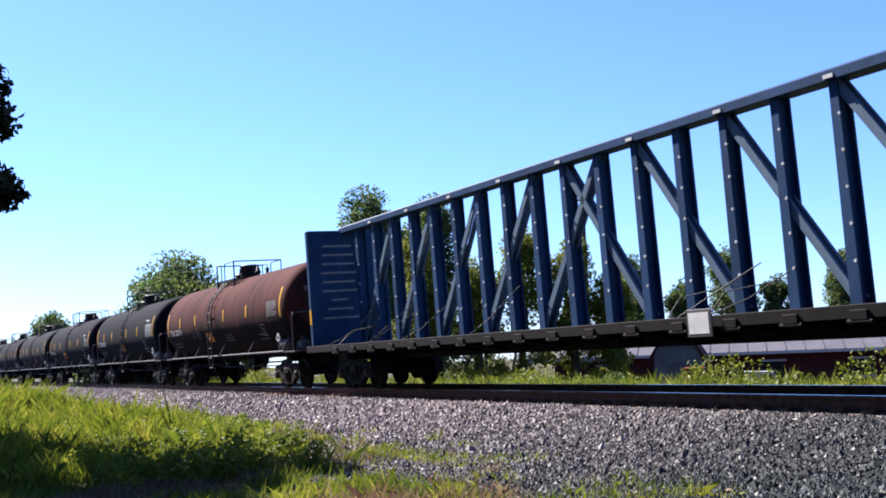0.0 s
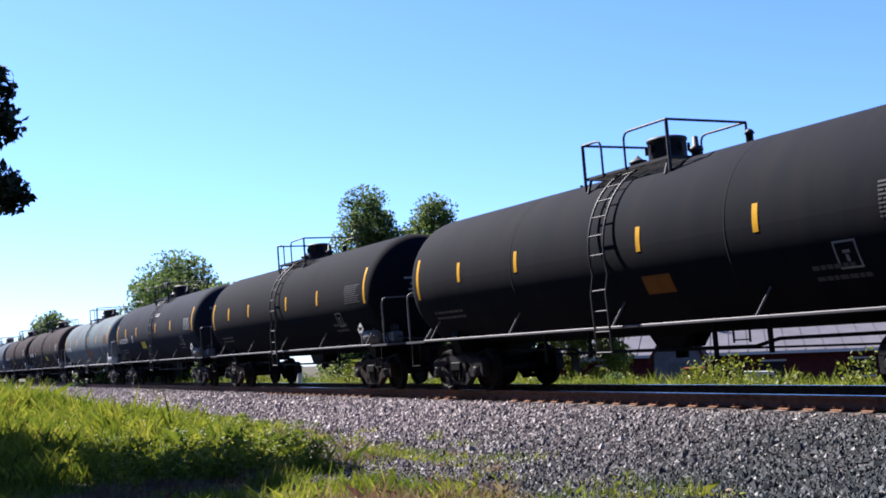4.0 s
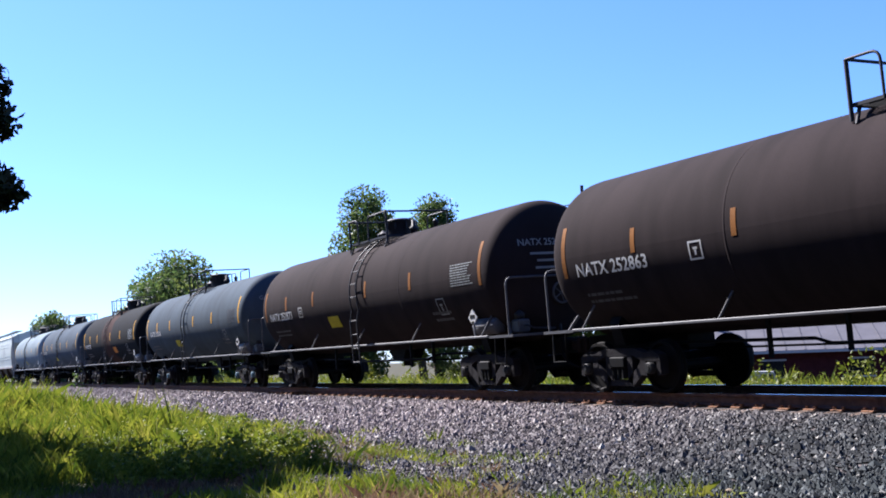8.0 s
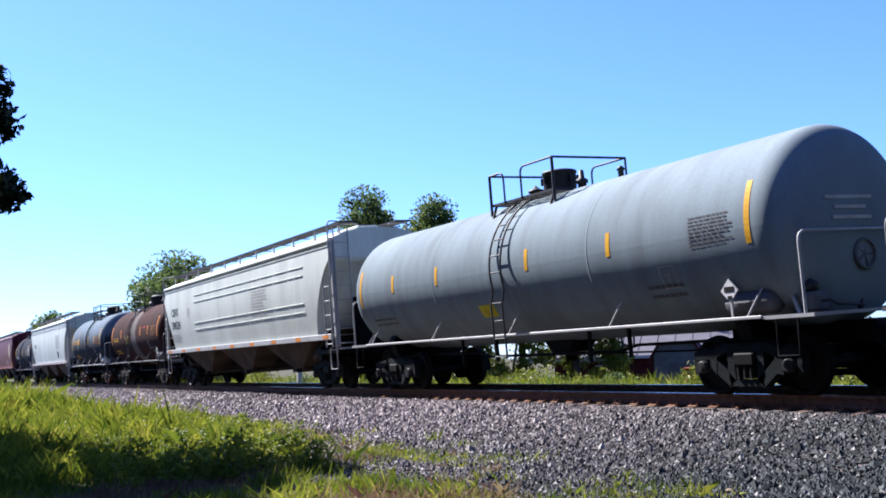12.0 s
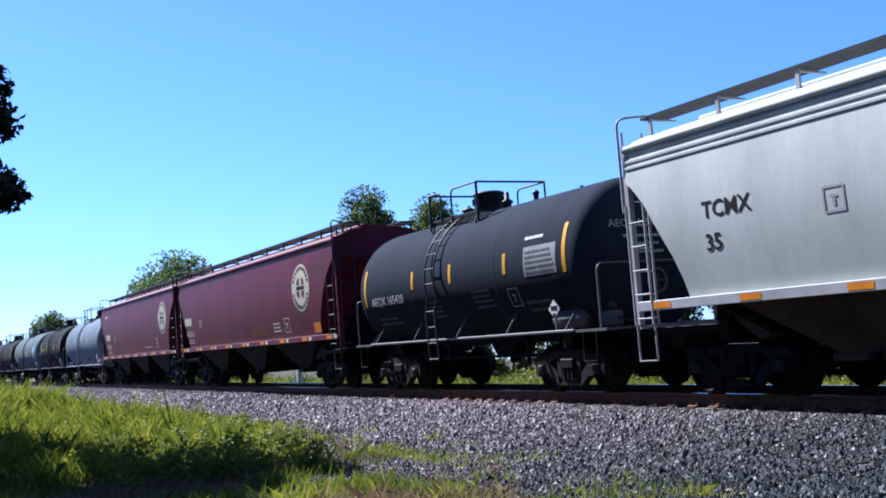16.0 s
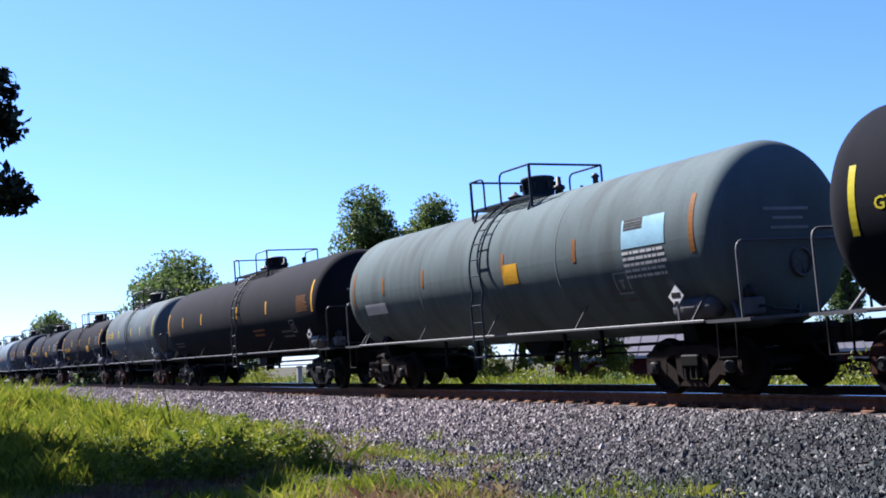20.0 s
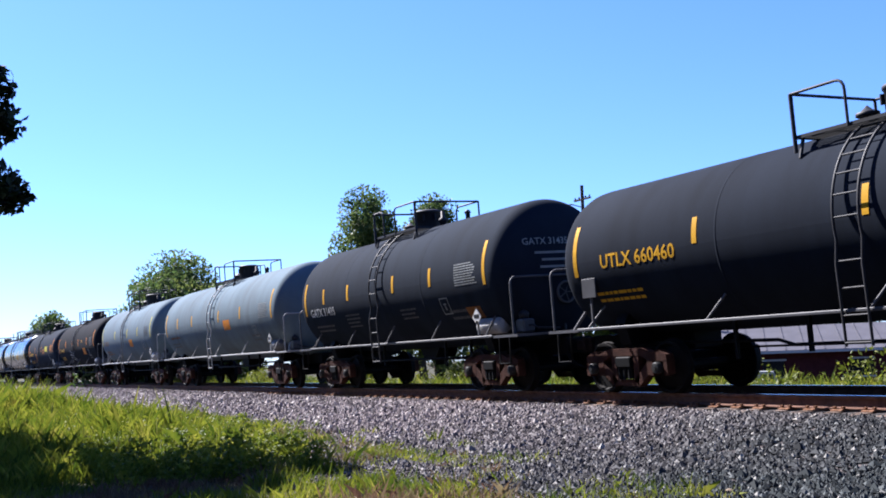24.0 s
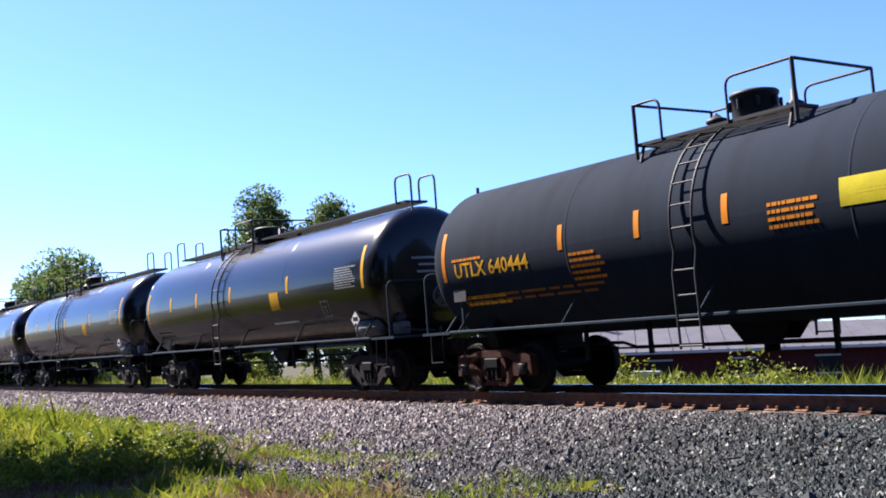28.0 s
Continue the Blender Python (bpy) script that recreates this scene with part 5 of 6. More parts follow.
tagged(part("ground", sheet_of([-600, -200, -60, -30, -20, -14, -10, -7, -4.2, -1.6, 1.9, 3.6, 6, 8, 10, 13, 20, 40, 120, 400, 1500], [-2500, -900, -400, -200, -120, -80, -50, -30, -15, 0, 15, 40, 120, 400, 900], -0.05), SOIL),
       "weedy grass and bare soil beside the railway", "ground", kind="structure")
tagged(part("ballast_bed", bed_mesh(), GRAV), "grey crushed-stone ballast bed under the track", "ballast", kind="structure")


def tilt(y, z):
    """A place across the track, leaned with the cant."""
    a = radians(CANT)
    return (-0.79 + (y + 0.79) * math.cos(a) - z * math.sin(a), (y + 0.79) * math.sin(a) + z * math.cos(a))


def rail_mesh(yc):
    head = [(-0.037, -0.006), (-0.031, 0.0), (0.031, 0.0), (0.037, -0.006), (0.035, -0.042), (0.009, -0.056), (0.009, -0.150), (0.076, -0.174), (0.076, -0.186), (-0.076, -0.186), (-0.076, -0.174), (-0.009, -0.150), (-0.009, -0.056), (-0.035, -0.042)]
    return Mesh().prism_x([tilt(yc + y, z) for y, z in head], -600, 90)


track = tagged(new("railway_track"), "single railway track of rusty rails on wooden ties", "railway track", kind="structure")
for yc in (-0.753, 0.753):
    rl = part("rail", rail_mesh(yc), STEEL, track, "rust-brown rail")
    y0, z0 = tilt(yc - 0.033, 0.0015)
    y1, z1 = tilt(yc + 0.033, 0.0015)
    part("running_surface", Mesh().add([(-600, y0, z0), (90, y0, z0), (90, y1, z1), (-600, y1, z1)], [(0, 1, 2, 3)]), HEADM, rl, "polished rail top")
TIES = ramped("tie_timber", [(0.0, (0.15, 0.10, 0.08)), (0.5, (0.26, 0.18, 0.14)), (1.0, (0.40, 0.30, 0.25))], 0.9, rnd="object", noise_scale=6, noise_mix=0.4)
PLATE = paint("tie_plate_rust", (0.48, 0.25, 0.15), 0.85, var=0.5, scale=10)
tie = Mesh().box(-0.115, 0.115, -1.30, 1.30, -0.20, 0.0, 0.012).data("tie", TIES)
plate = Mesh().box(-0.10, 0.10, -0.18, 0.18, 0.0, 0.020, 0.004)
for sx in (-0.075, 0.075):
    for sy in (-0.10, 0.10):
        plate.box(sx - 0.014, sx + 0.014, sy - 0.014, sy + 0.014, 0.02, 0.055).box(sx - 0.02, sx + 0.02, sy - 0.03, sy + 0.02, 0.04, 0.062)
plate = plate.data("tie_plate", PLATE)
rnd = random.Random(11)
far = Mesh()
for i in range(420):
    x = 8 - i * 0.495 + rnd.uniform(-0.02, 0.02)
    dz = rnd.uniform(-0.008, 0.0)
    y, z = tilt(0, -0.207 + dz)
    if i < 110:
        o = part("tie", tie, None, track, at=pose(x, y, z, CANT, 0, rnd.uniform(-0.8, 0.8)))
        for yc in (-0.753, 0.753):
            y, z = tilt(yc, -0.207)
            part("tie_plate", plate, None, track, at=pose(x, y, z, CANT))
    else:
        far.box(x - 0.115, x + 0.115, y - 1.3, y + 1.3, z - 0.2, z)
tagged(part("far_ties", far, TIES, track), kind="stuff")


# ---- ballast stones and grass, strewn ----
def strewn(name, rows, shape, faces, material, label, category):
    """Many small pieces in one mesh: rows of place, size, turn and lean."""
    rows, shape = np.array(rows), np.array(shape)
    n, k = len(rows), len(shape)
    rg = np.random.default_rng(4)
    jit = 1 + rg.uniform(-0.28, 0.28, (n, k, 3))
    p = shape[None] * jit * rows[:, None, 3:6]
    c, s = np.cos(rows[:, 6])[:, None], np.sin(rows[:, 6])[:, None]
    x = p[:, :, 0] * c - p[:, :, 1] * s + rows[:, None, 0]
    y = p[:, :, 0] * s + p[:, :, 1] * c + rows[:, None, 1]
    z = p[:, :, 2] + rows[:, None, 2]
    v = np.stack([x, y, z], -1).reshape(-1, 3)
    f = (np.array(faces)[None] + (np.arange(n) * k)[:, None, None]).reshape(-1, len(faces[0]))
    me = bpy.data.meshes.new(name)
    me.from_pydata(v.tolist(), [], f.tolist())
    me.materials.append(material)
    return tagged(new(name, me), label, category, kind="stuff")


rg = np.random.default_rng(7)
OCTA = [(1, 0, 0), (-1, 0, 0), (0, 1, 0), (0, -1, 0), (0, 0, 1), (0, 0, -1)]
OFACE = [(0, 2, 4), (2, 1, 4), (1, 3, 4), (3, 0, 4), (2, 0, 5), (1, 2, 5), (3, 1, 5), (0, 3, 5)]
rows = []
for _ in range(62000):
    d = rg.uniform(0, 1) ** 1.6
    x, y = -3.0 - 32 * d, rg.uniform(-6.9, -1.2)
    if y < -5.6 and rg.uniform() < (-5.6 - y) / 1.3:
        continue
    s = rg.uniform(0.018, 0.038) * (1.5 if rg.uniform() < 0.04 else 1) * (1 + 0.5 * d)
    rows.append((x, y, ground_z(x, y) + s * (0.5 if y < -1.8 else 0.1), s * rg.uniform(0.9, 1.5), s * rg.uniform(0.8, 1.2), s * rg.uniform(0.7, 1.15), rg.uniform(0, 6.28)))
for _ in range(9000):                      # stones that have rolled down among the weeds
    x = -5.0 - 11 * rg.uniform(0, 1)
    y = -5.8 - 2.6 * rg.uniform(0, 1) ** 1.5
    s = rg.uniform(0.014, 0.032)
    rows.append((x, y, ground_z(x, y) - (0.045 if y < -7.0 else 0.0) + s * 0.5, s * 1.2, s, s * 0.9, rg.uniform(0, 6.28)))
for _ in range(16000):                     # coarser chips further along
    x, y = -34.0 - 46.0 * rg.uniform(0, 1) ** 1.3, rg.uniform(-6.6, -1.05)
    s = rg.uniform(0.035, 0.06) * (1 - x / 120)
    rows.append((x, y, ground_z(x, y) + s * 0.35, s * rg.uniform(0.9, 1.5), s * rg.uniform(0.8, 1.2), s * rg.uniform(0.6, 1.0), rg.uniform(0, 6.28)))
for _ in range(5000):
    x, y = rg.uniform(-34, 4), rg.choice([rg.uniform(-0.6, 0.6), rg.uniform(0.95, 2.2)])
    s = rg.uniform(0.02, 0.035)
    ty, tz = tilt(y, -0.215)
    rows.append((x, ty, tz + s * 0.2, s * 1.2, s, s * 0.8, rg.uniform(0, 6.28)))
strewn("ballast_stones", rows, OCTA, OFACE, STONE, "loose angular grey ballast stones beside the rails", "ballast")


def boulder(x, y, s, label, rgb):
    m = Mesh()
    rn = random.Random(int(x * 100))
    rings = []
    for j in range(6):
        a = math.pi * (j + 0.3) / 5.6
        rings.append([(s * math.sin(a) * math.cos(k * math.tau / 9) * rn.uniform(0.85, 1.15), s * 0.8 * math.sin(a) * math.sin(k * math.tau / 9) * rn.uniform(0.85, 1.15), -s * 0.6 * math.cos(a)) for k in range(9)])
    m.loft(rings)
    m.add(rings[0], [tuple(reversed(range(9)))]).add(rings[-1], [tuple(range(9))])
    tagged(part("stone", m, paint("pale_stone_%d" % int(s * 1000), rgb, 0.9, var=0.3, scale=12), at=pose(x, y, ground_z(x, y) + s * 0.35)), label, "stone")


boulder(-7.55, -5.65, 0.062, "pale tan rounded stone lying on the ballast", (0.42, 0.33, 0.24))
boulder(-9.25, -5.9, 0.055, "pale grey stone lying in the ballast", (0.40, 0.38, 0.36))
boulder(-16.6, -4.75, 0.06, "whitish stone lying on the ballast slope", (0.5, 0.49, 0.47))

BLADE = [(-0.5, 0, 0), (0.5, 0, 0), (-0.32, 0.35, 0.55), (0.32, 0.35, 0.55), (0, 1.0, 1.0)]
BFACE = [(0, 1, 3), (0, 3, 2), (2, 3, 4)]


def grass(name, spots, label, material=None):
    """Blades: rows of x, y, height, width."""
    rows = [(x, y, ground_z(x, y) - 0.06, w, h * rg.uniform(0.15, 0.75), h, rg.uniform(0, 6.28)) for x, y, h, w in spots]
    return strewn(name, rows, BLADE, BFACE, material or GREEN, label, "grass")


def verge(x):
    """Where the grass of the bank meets the stones."""
    pts = [(-90, -5.2), (-24, -5.0), (-18, -5.7), (-14, -6.4), (-9, -7.1), (0, -8.2)]
    for (a, ya), (b, yb) in zip(pts, pts[1:]):
        if x <= b:
            return ya + (yb - ya) * (x - a) / (b - a) + 0.5 * noise.noise(Vector((x * 0.45, 3.1, 0)))
    return pts[-1][1]


spots, dry = [], []
for _ in range(9500):                      # tufts on the bank beside the camera
    cx = -4.5 - 46 * rg.uniform(0, 1) ** 1.3
    cy = rg.uniform(-14.5, -4.6)
    edge = verge(cx)
    if cy > edge + 0.4 or (cy > edge and rg.uniform() < 0.7):
        continue
    thin = noise.noise(Vector((cx * 0.7, cy * 0.7, 5.0)))
    if cx > -14.5 and cy > edge - 1.5 and thin < 0.10 and rg.uniform() < 0.93:
        continue
    back = min(1, max(0, (edge - cy) / 2.2))
    tall = 0.13 + 0.10 * rg.uniform() + 0.24 * back * min(1, max(0, (-14.0 - cx) / 5)) + (0.22 * rg.uniform() if cx < -18 and cy < edge - 2.4 else 0)
    if rg.uniform() < 0.14:
        tall *= 1.4
    tall *= 0.85 + 0.9 * max(-0.35, thin)
    wide = 0.05 + 0.35 * tall
    where = dry if noise.noise(Vector((cx * 0.5, cy * 0.9, 2.0))) > (0.12 if cx > -14.5 else 9.0) else spots
    for _ in range(21):
        where.append((cx + rg.normal(0, wide), cy + rg.normal(0, wide), tall * rg.uniform(0.35, 1.12), rg.uniform(0.005, 0.011) * (1 + 0.02 * abs(cx))))
for _ in range(230):                       # bold tufts at the foot of the bank
    cx = rg.uniform(-15.5, -6.0)
    cy = verge(cx) - 0.6 + rg.normal(0, 0.75)
    if noise.noise(Vector((cx * 0.9, cy * 0.9, 8.0))) < -0.05:
        continue
    tall = rg.uniform(0.10, 0.26)
    where = dry if rg.uniform() < 0.4 else spots
    for _ in range(26):
        where.append((cx + rg.normal(0, 0.07), cy + rg.normal(0, 0.07), tall * rg.uniform(0.4, 1.2), rg.uniform(0.008, 0.016)))
for _ in range(1000):                       # a stand of tall weeds further along the bank
    cx, cy = rg.uniform(-50, -32), rg.uniform(-10.5, -7.3)
    tall = rg.uniform(0.6, 1.25) * (0.75 if cy > -8 else 1.0)
    for _ in range(13):
        spots.append((cx + rg.normal(0, 0.18), cy + rg.normal(0, 0.18), tall * rg.uniform(0.5, 1.15), rg.uniform(0.006, 0.013)))
grass("bank_grass", spots, "bright yellow-green grass on the near bank")
for _ in range(260):                       # dead, reddish growth where the grass thins out
    cx = rg.uniform(-20.5, -13.5)
    cy = verge(cx) - 0.15 + rg.normal(0, 0.35)
    tall = rg.uniform(0.06, 0.2)
    for _ in range(16):
        dry.append((cx + rg.normal(0, 0.14), cy + rg.normal(0, 0.1), tall * rg.uniform(0.4, 1.2), rg.uniform(0.008, 0.018)))
grass("dry_grass", dry, "dry straw-coloured and reddish grass on the bank", STRAW)
spots = []
for _ in range(9000):                      # sparse weeds creeping into the stones
    x = rg.uniform(-30, -6.5)
    y = verge(x) + 1.7 * rg.uniform(-0.3, 1) ** 2
    if noise.noise(Vector((x * 0.8, y * 1.1, 9.0))) > 0.10 and y < -4.5:
        for _ in range(4):
            spots.append((x + rg.normal(0, 0.05), y + rg.normal(0, 0.05), rg.uniform(0.05, 0.19), rg.uniform(0.007, 0.014)))
grass("ballast_weeds", spots, "sparse green weeds growing between ballast stones")
spots = []
for _ in range(3600):                      # rank growth beyond the track
    cx, cy = rg.uniform(-75, 14), 3.3 + 9 * rg.uniform(0, 1) ** 1.4
    tall = rg.uniform(0.4, 0.8) + 0.11 * (cy - 3.3)
    for _ in range(34):
        spots.append((cx + rg.normal(0, 0.25), cy + rg.normal(0, 0.2), tall * rg.uniform(0.35, 1.0), rg.uniform(0.005, 0.010)))
grass("far_weeds", spots, "tall yellow-green weeds beyond the railway track")


# ---- trees ----
def leaf_cloud(lobes, n, size, seed, flat=0.55):
    """Leaves near the skins of several lobes: (x, y, z, rx, ry, rz); bent four-sided leaves."""
    rl = np.random.default_rng(seed)
    vol = np.array([l[3] * l[4] * l[5] for l in lobes]) ** 0.7
    pick = rl.choice(len(lobes), n, p=vol / vol.sum())
    L = np.array(lobes)[pick]
    d = rl.normal(size=(n, 3))
    d /= np.linalg.norm(d, axis=1)[:, None]
    # leaves gather in twigs, so the outline is ragged
    twig = rl.normal(size=(len(lobes), 60, 3))
    twig /= np.linalg.norm(twig, axis=2)[:, :, None]
    t = twig[pick, rl.integers(0, 60, n)]
    d = d * 0.28 + t
    d /= np.linalg.norm(d, axis=1)[:, None]
    c = L[:, :3] + d * L[:, 3:6] * (rl.uniform(0.4, 1.1, (n, 1)))
    a = rl.normal(size=(n, 3))
    a /= np.linalg.norm(a, axis=1)[:, None]
    b = np.cross(a, rl.normal(size=(n, 3)))
    b /= np.linalg.norm(b, axis=1)[:, None]
    s = size * rl.uniform(0.6, 1.4, (n, 1))
    nrm = np.cross(a, b)
    v = np.stack([c - a * s, c + b * s * flat + nrm * s * 0.15, c + a * s, c - b * s * flat + nrm * s * 0.15], 1).reshape(-1, 3)
    i = np.arange(n) * 4
    f = np.concatenate([np.stack([i, i + 1, i + 2], 1), np.stack([i, i + 2, i + 3], 1)])
    m = Mesh()
    m.v, m.f, m.s = v.tolist(), f.tolist(), [False] * len(f)
    return m


def trunk_mesh(base, top, r, limbs):
    m = Mesh()
    b, t = Vector(base), Vector(top)
    pts = [b.lerp(t, i / 6) + Vector((math.sin(i * 1.7) * r * 0.4, math.cos(i * 1.3) * r * 0.4, 0)) for i in range(7)]
    for i in range(6):
        m.rod(pts[i], pts[i + 1], r * (1 - i / 8), 9, r * (1 - (i + 1) / 8), False)
    for k, e in enumerate(limbs):
        s = pts[3 + k % 4]
        e = Vector(e)
        q = s.lerp(e, 0.5) + Vector((0, 0, 0.12 * (e - s).length))
        m.rod(s, q, r * 0.4, 7, r * 0.28, False).rod(q, e, r * 0.28, 7, r * 0.08, False)
    return m


def tree(x, y, z0, height, width, leaves, n, size, seed, label, low=0.15, name="tree", dense=5.0):
    """A broadleaf tree: tapered trunk, limbs and a ragged crown of lobes."""
    rn = random.Random(seed)
    ob = new(name)
    ob.matrix_basis = pose(x, y, z0)
    lobes = []
    for k in range(9):
        u = rn.uniform(low, 0.95)
        w = width * 0.5 * (math.sin(math.pi * min(1, (u * 0.85 + 0.18))) ** 0.7)
        a = rn.uniform(0, math.tau)
        q = w * rn.uniform(0.25, 0.68)
        s = width * rn.uniform(0.17, 0.27)
        lobes.append((q * math.cos(a), q * math.sin(a), height * u * 0.93, s, s, s * rn.uniform(0.8, 1.15)))
    lobes.append((0, 0, height * 0.62, width * 0.3, width * 0.3, height * 0.28))
    part("trunk", trunk_mesh((0, 0, -0.2), (0, 0, height * 0.75), height * 0.028, [l[:3] for l in lobes[:7]]), BARK, ob)
    part("crown", leaf_cloud(lobes, int(n * dense), size * 1.12 / dense ** 0.5, seed), leaves, ob)
    return tagged(ob, label, "bush" if name == "bush" else "tree")


tree(-54.0, 12.1, -2, 12.7, 7.6, LEAF, 6500, 0.22, 1, "tall green broadleaf tree behind the railway", 0.2)
tree(-52.6, 15.7, -2, 12.6, 6.2, LEAF, 3600, 0.21, 2, "slimmer yellow-green tree beside a taller one", 0.2)
tree(-67.8, 4.6, -1.6, 8.05, 13.0, LEAF, 11000, 0.25, 3, "broad dense green tree beyond the tracks", 0.1)
tree(-66.0, 8.2, -1.8, 8.4, 5.0, LEAFY, 2600, 0.2, 4, "low rounded tree with lighter leaves", 0.1)
tree(-148.0, 8.4, -2, 9.8, 9.5, LEAF, 3000, 0.4, 5, "distant rounded green tree near the railway", 0.1)
tree(-158.0, 2.2, -2, 7.0, 5.0, LEAF, 1500, 0.4, 6, "distant low tree at the end of view", 0.1)
for k, (x, y, h, w) in enumerate([(-40.5, 8.4, 8.6, 3.6), (-39.2, 10.4, 7.4, 3.2), (-38.0, 12.0, 8.3, 3.4), (-36.8, 13.9, 8.4, 3.2), (-35.9, 15.2, 6.6, 2.6)]):
    tree(x, y, -1.6, h, w, LEAFY, 2600, 0.15, 20 + k, "sunlit yellow-green tree in a row behind the track", 0.08)
for k, (x, y, h, w) in enumerate([(-38.9, 18.7, 7.6, 3.0), (-37.2, 20.6, 6.7, 2.8), (-35.9, 22.2, 8.4, 3.4), (-34.4, 23.7, 6.6, 2.4), (-32.2, 25.5, 7.2, 3.2), (-30.2, 28.0, 6.6, 3.2), (-26.5, 31.5, 7.0, 3.5)]):
    tree(x * 1.75, y * 1.75 + 9.6, -2, 2.7 + (h * 1.08 - 2.7) * 1.54, w * 1.6, LEAF, 2200, 0.26, 40 + k, "green tree behind the low buildings", 0.12)
for k, (x, y, h, w) in enumerate([(-49, 3.6, 2.6, 3.4), (-45.8, 5.0, 2.4, 3.0), (-42.8, 6.2, 2.8, 3.2), (-58, 4.0, 3.4, 3.2), (-34, 9.5, 1.9, 2.4), (-31, 11.5, 1.7, 2.2)]):
    tree(x, y, -1.4, h * 0.68, w, LEAF if k % 2 else LEAFY, 1500, 0.13, 60 + k, "low dense bush on the slope beyond the track", 0.05, "bush")

rt = random.Random(23)
lobes = []
for k in range(260):                       # leafy weeds among the grass of the bank
    x = -13.5 - 20 * rt.random() ** 1.3
    y = verge(x) - 0.8 - 3.4 * rt.random()
    r = rt.uniform(0.10, 0.26)
    lobes.append((x, y, ground_z(x, y) + r * 0.9, r * 1.2, r * 1.1, r * rt.uniform(0.9, 1.4)))
tagged(part("bank_weeds", leaf_cloud(lobes, 30000, 0.034, 29), GREEN), "leafy green weeds among the grass of the bank", "weeds", kind="stuff")
rt = random.Random(17)
lobes = []
for k in range(150):                       # leafy weeds that fill the slope beyond the track
    x, y = rt.uniform(-62, 6), rt.uniform(4.2, 9.5)
    r = rt.uniform(0.3, 0.75)
    lobes.append((x, y, ground_z(x, y) + r * 0.75, r * 1.5, r, r * rt.uniform(0.8, 1.3)))
tagged(part("weed_thicket", leaf_cloud(lobes, 52000, 0.055, 19), LEAFY), "leafy yellow-green weeds in a thicket beyond the track", "weeds", kind="stuff")

# the tree that overhangs the bank; its low boughs sway
big = new("tree")
big.matrix_basis = pose(-24.5, -16.5, -0.8)
part("trunk", trunk_mesh((0, 0, -0.2), (0.3, 0.6, 9.0), 0.28, [(5.8, 4.4, 4.6), (5.8, 4.4, 6.5), (-2.0, 6.0, 11.6), (-4.5, 4.4, 11.5), (-6.5, 3.4, 11.4), (-1.0, 2.5, 9.8), (0.2, 0.6, 10.0)]), BARK, big)
# The unseen crown is shaped to cast the dark patch on the bank.
part("crown", leaf_cloud([(-0.7, 5.3, 12.2, 0.8, 0.45, 0.5), (-1.3, 4.4, 12.2, 1.0, 0.6, 0.6), (-2.2, 3.4, 12.2, 1.4, 0.8, 0.8), (-4.5, 2.4, 12.2, 1.5, 1.0, 0.9), (-7.5, 1.5, 12.2, 1.7, 1.0, 0.9), (-11.0, 0.5, 12.2, 1.8, 1.1, 1.0), (-14.5, -0.3, 12.2, 1.9, 1.2, 1.0), (-0.0, 4.0, 12.2, 0.9, 0.5, 0.6), (1.4, 3.0, 12.2, 1.1, 0.7, 0.7), (2.6, 2.0, 12.2, 1.1, 0.8, 0.8), (3.4, 0.9, 12.2, 1.2, 0.8, 0.8), (-0.0, 2.1, 12.2, 1.5, 1.0, 0.9), (1.5, 0.5, 12.2, 1.5, 1.0, 0.9), (-2.5, 1.2, 12.2, 1.7, 1.0, 0.9), (-5.0, 0.1, 12.2, 1.8, 1.2, 1.0), (-0.5, -0.5, 12.2, 1.7, 1.1, 1.0), (-8.0, -1.0, 12.2, 2.0, 1.3, 1.1), (-5.0, 0.4, 10.5, 2.2, 1.6, 1.2), (-1.4, 1.0, 10.3, 1.8, 1.3, 1.0)], 34000, 0.16, 81), LEAFD, big, "dark leaves out of view that shade the bank")
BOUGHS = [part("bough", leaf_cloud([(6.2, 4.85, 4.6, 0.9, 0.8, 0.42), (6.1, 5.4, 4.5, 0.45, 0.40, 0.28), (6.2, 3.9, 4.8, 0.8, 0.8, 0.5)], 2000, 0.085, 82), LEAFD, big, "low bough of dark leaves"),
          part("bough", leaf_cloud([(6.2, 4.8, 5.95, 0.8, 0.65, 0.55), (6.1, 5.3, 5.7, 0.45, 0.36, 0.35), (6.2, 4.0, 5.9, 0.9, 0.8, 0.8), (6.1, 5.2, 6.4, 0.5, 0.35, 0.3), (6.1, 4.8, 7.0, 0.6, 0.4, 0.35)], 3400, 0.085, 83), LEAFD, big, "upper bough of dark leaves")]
tagged(big, "tree with dark leaves overhanging the grassy bank", "tree")

# added wood, unseen behind the camera and along the track past it, blocks skylight
for k in range(11):
    x = -52 + 6.4 * k
    tree(x, -21.5 - 1.5 * math.sin(k * 2.1), -0.9, 17 + 2.5 * math.sin(k * 1.3), 10.0, LEAFD, 1600, 0.55, 100 + k, "unseen dense dark tree behind the bank, added to block skylight", 0.04, dense=2.4)
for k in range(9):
    tree(12 + 6.2 * k, -11.5 - 1.5 * math.sin(k * 1.9), -0.9, 17 + 2.0 * math.sin(k * 1.1), 10.0, LEAFD, 1700, 0.5, 120 + k, "unseen dense dark tree on the near side, added to block skylight", 0.04, dense=2.4)
    tree(9 + 6.2 * k, 9.5 + 1.5 * math.sin(k * 2.3), -1.5, 18 + 2.0 * math.sin(k * 1.7), 10.0, LEAFD, 1700, 0.5, 140 + k, "unseen dense dark tree on the far side, added to block skylight", 0.04, dense=2.4)

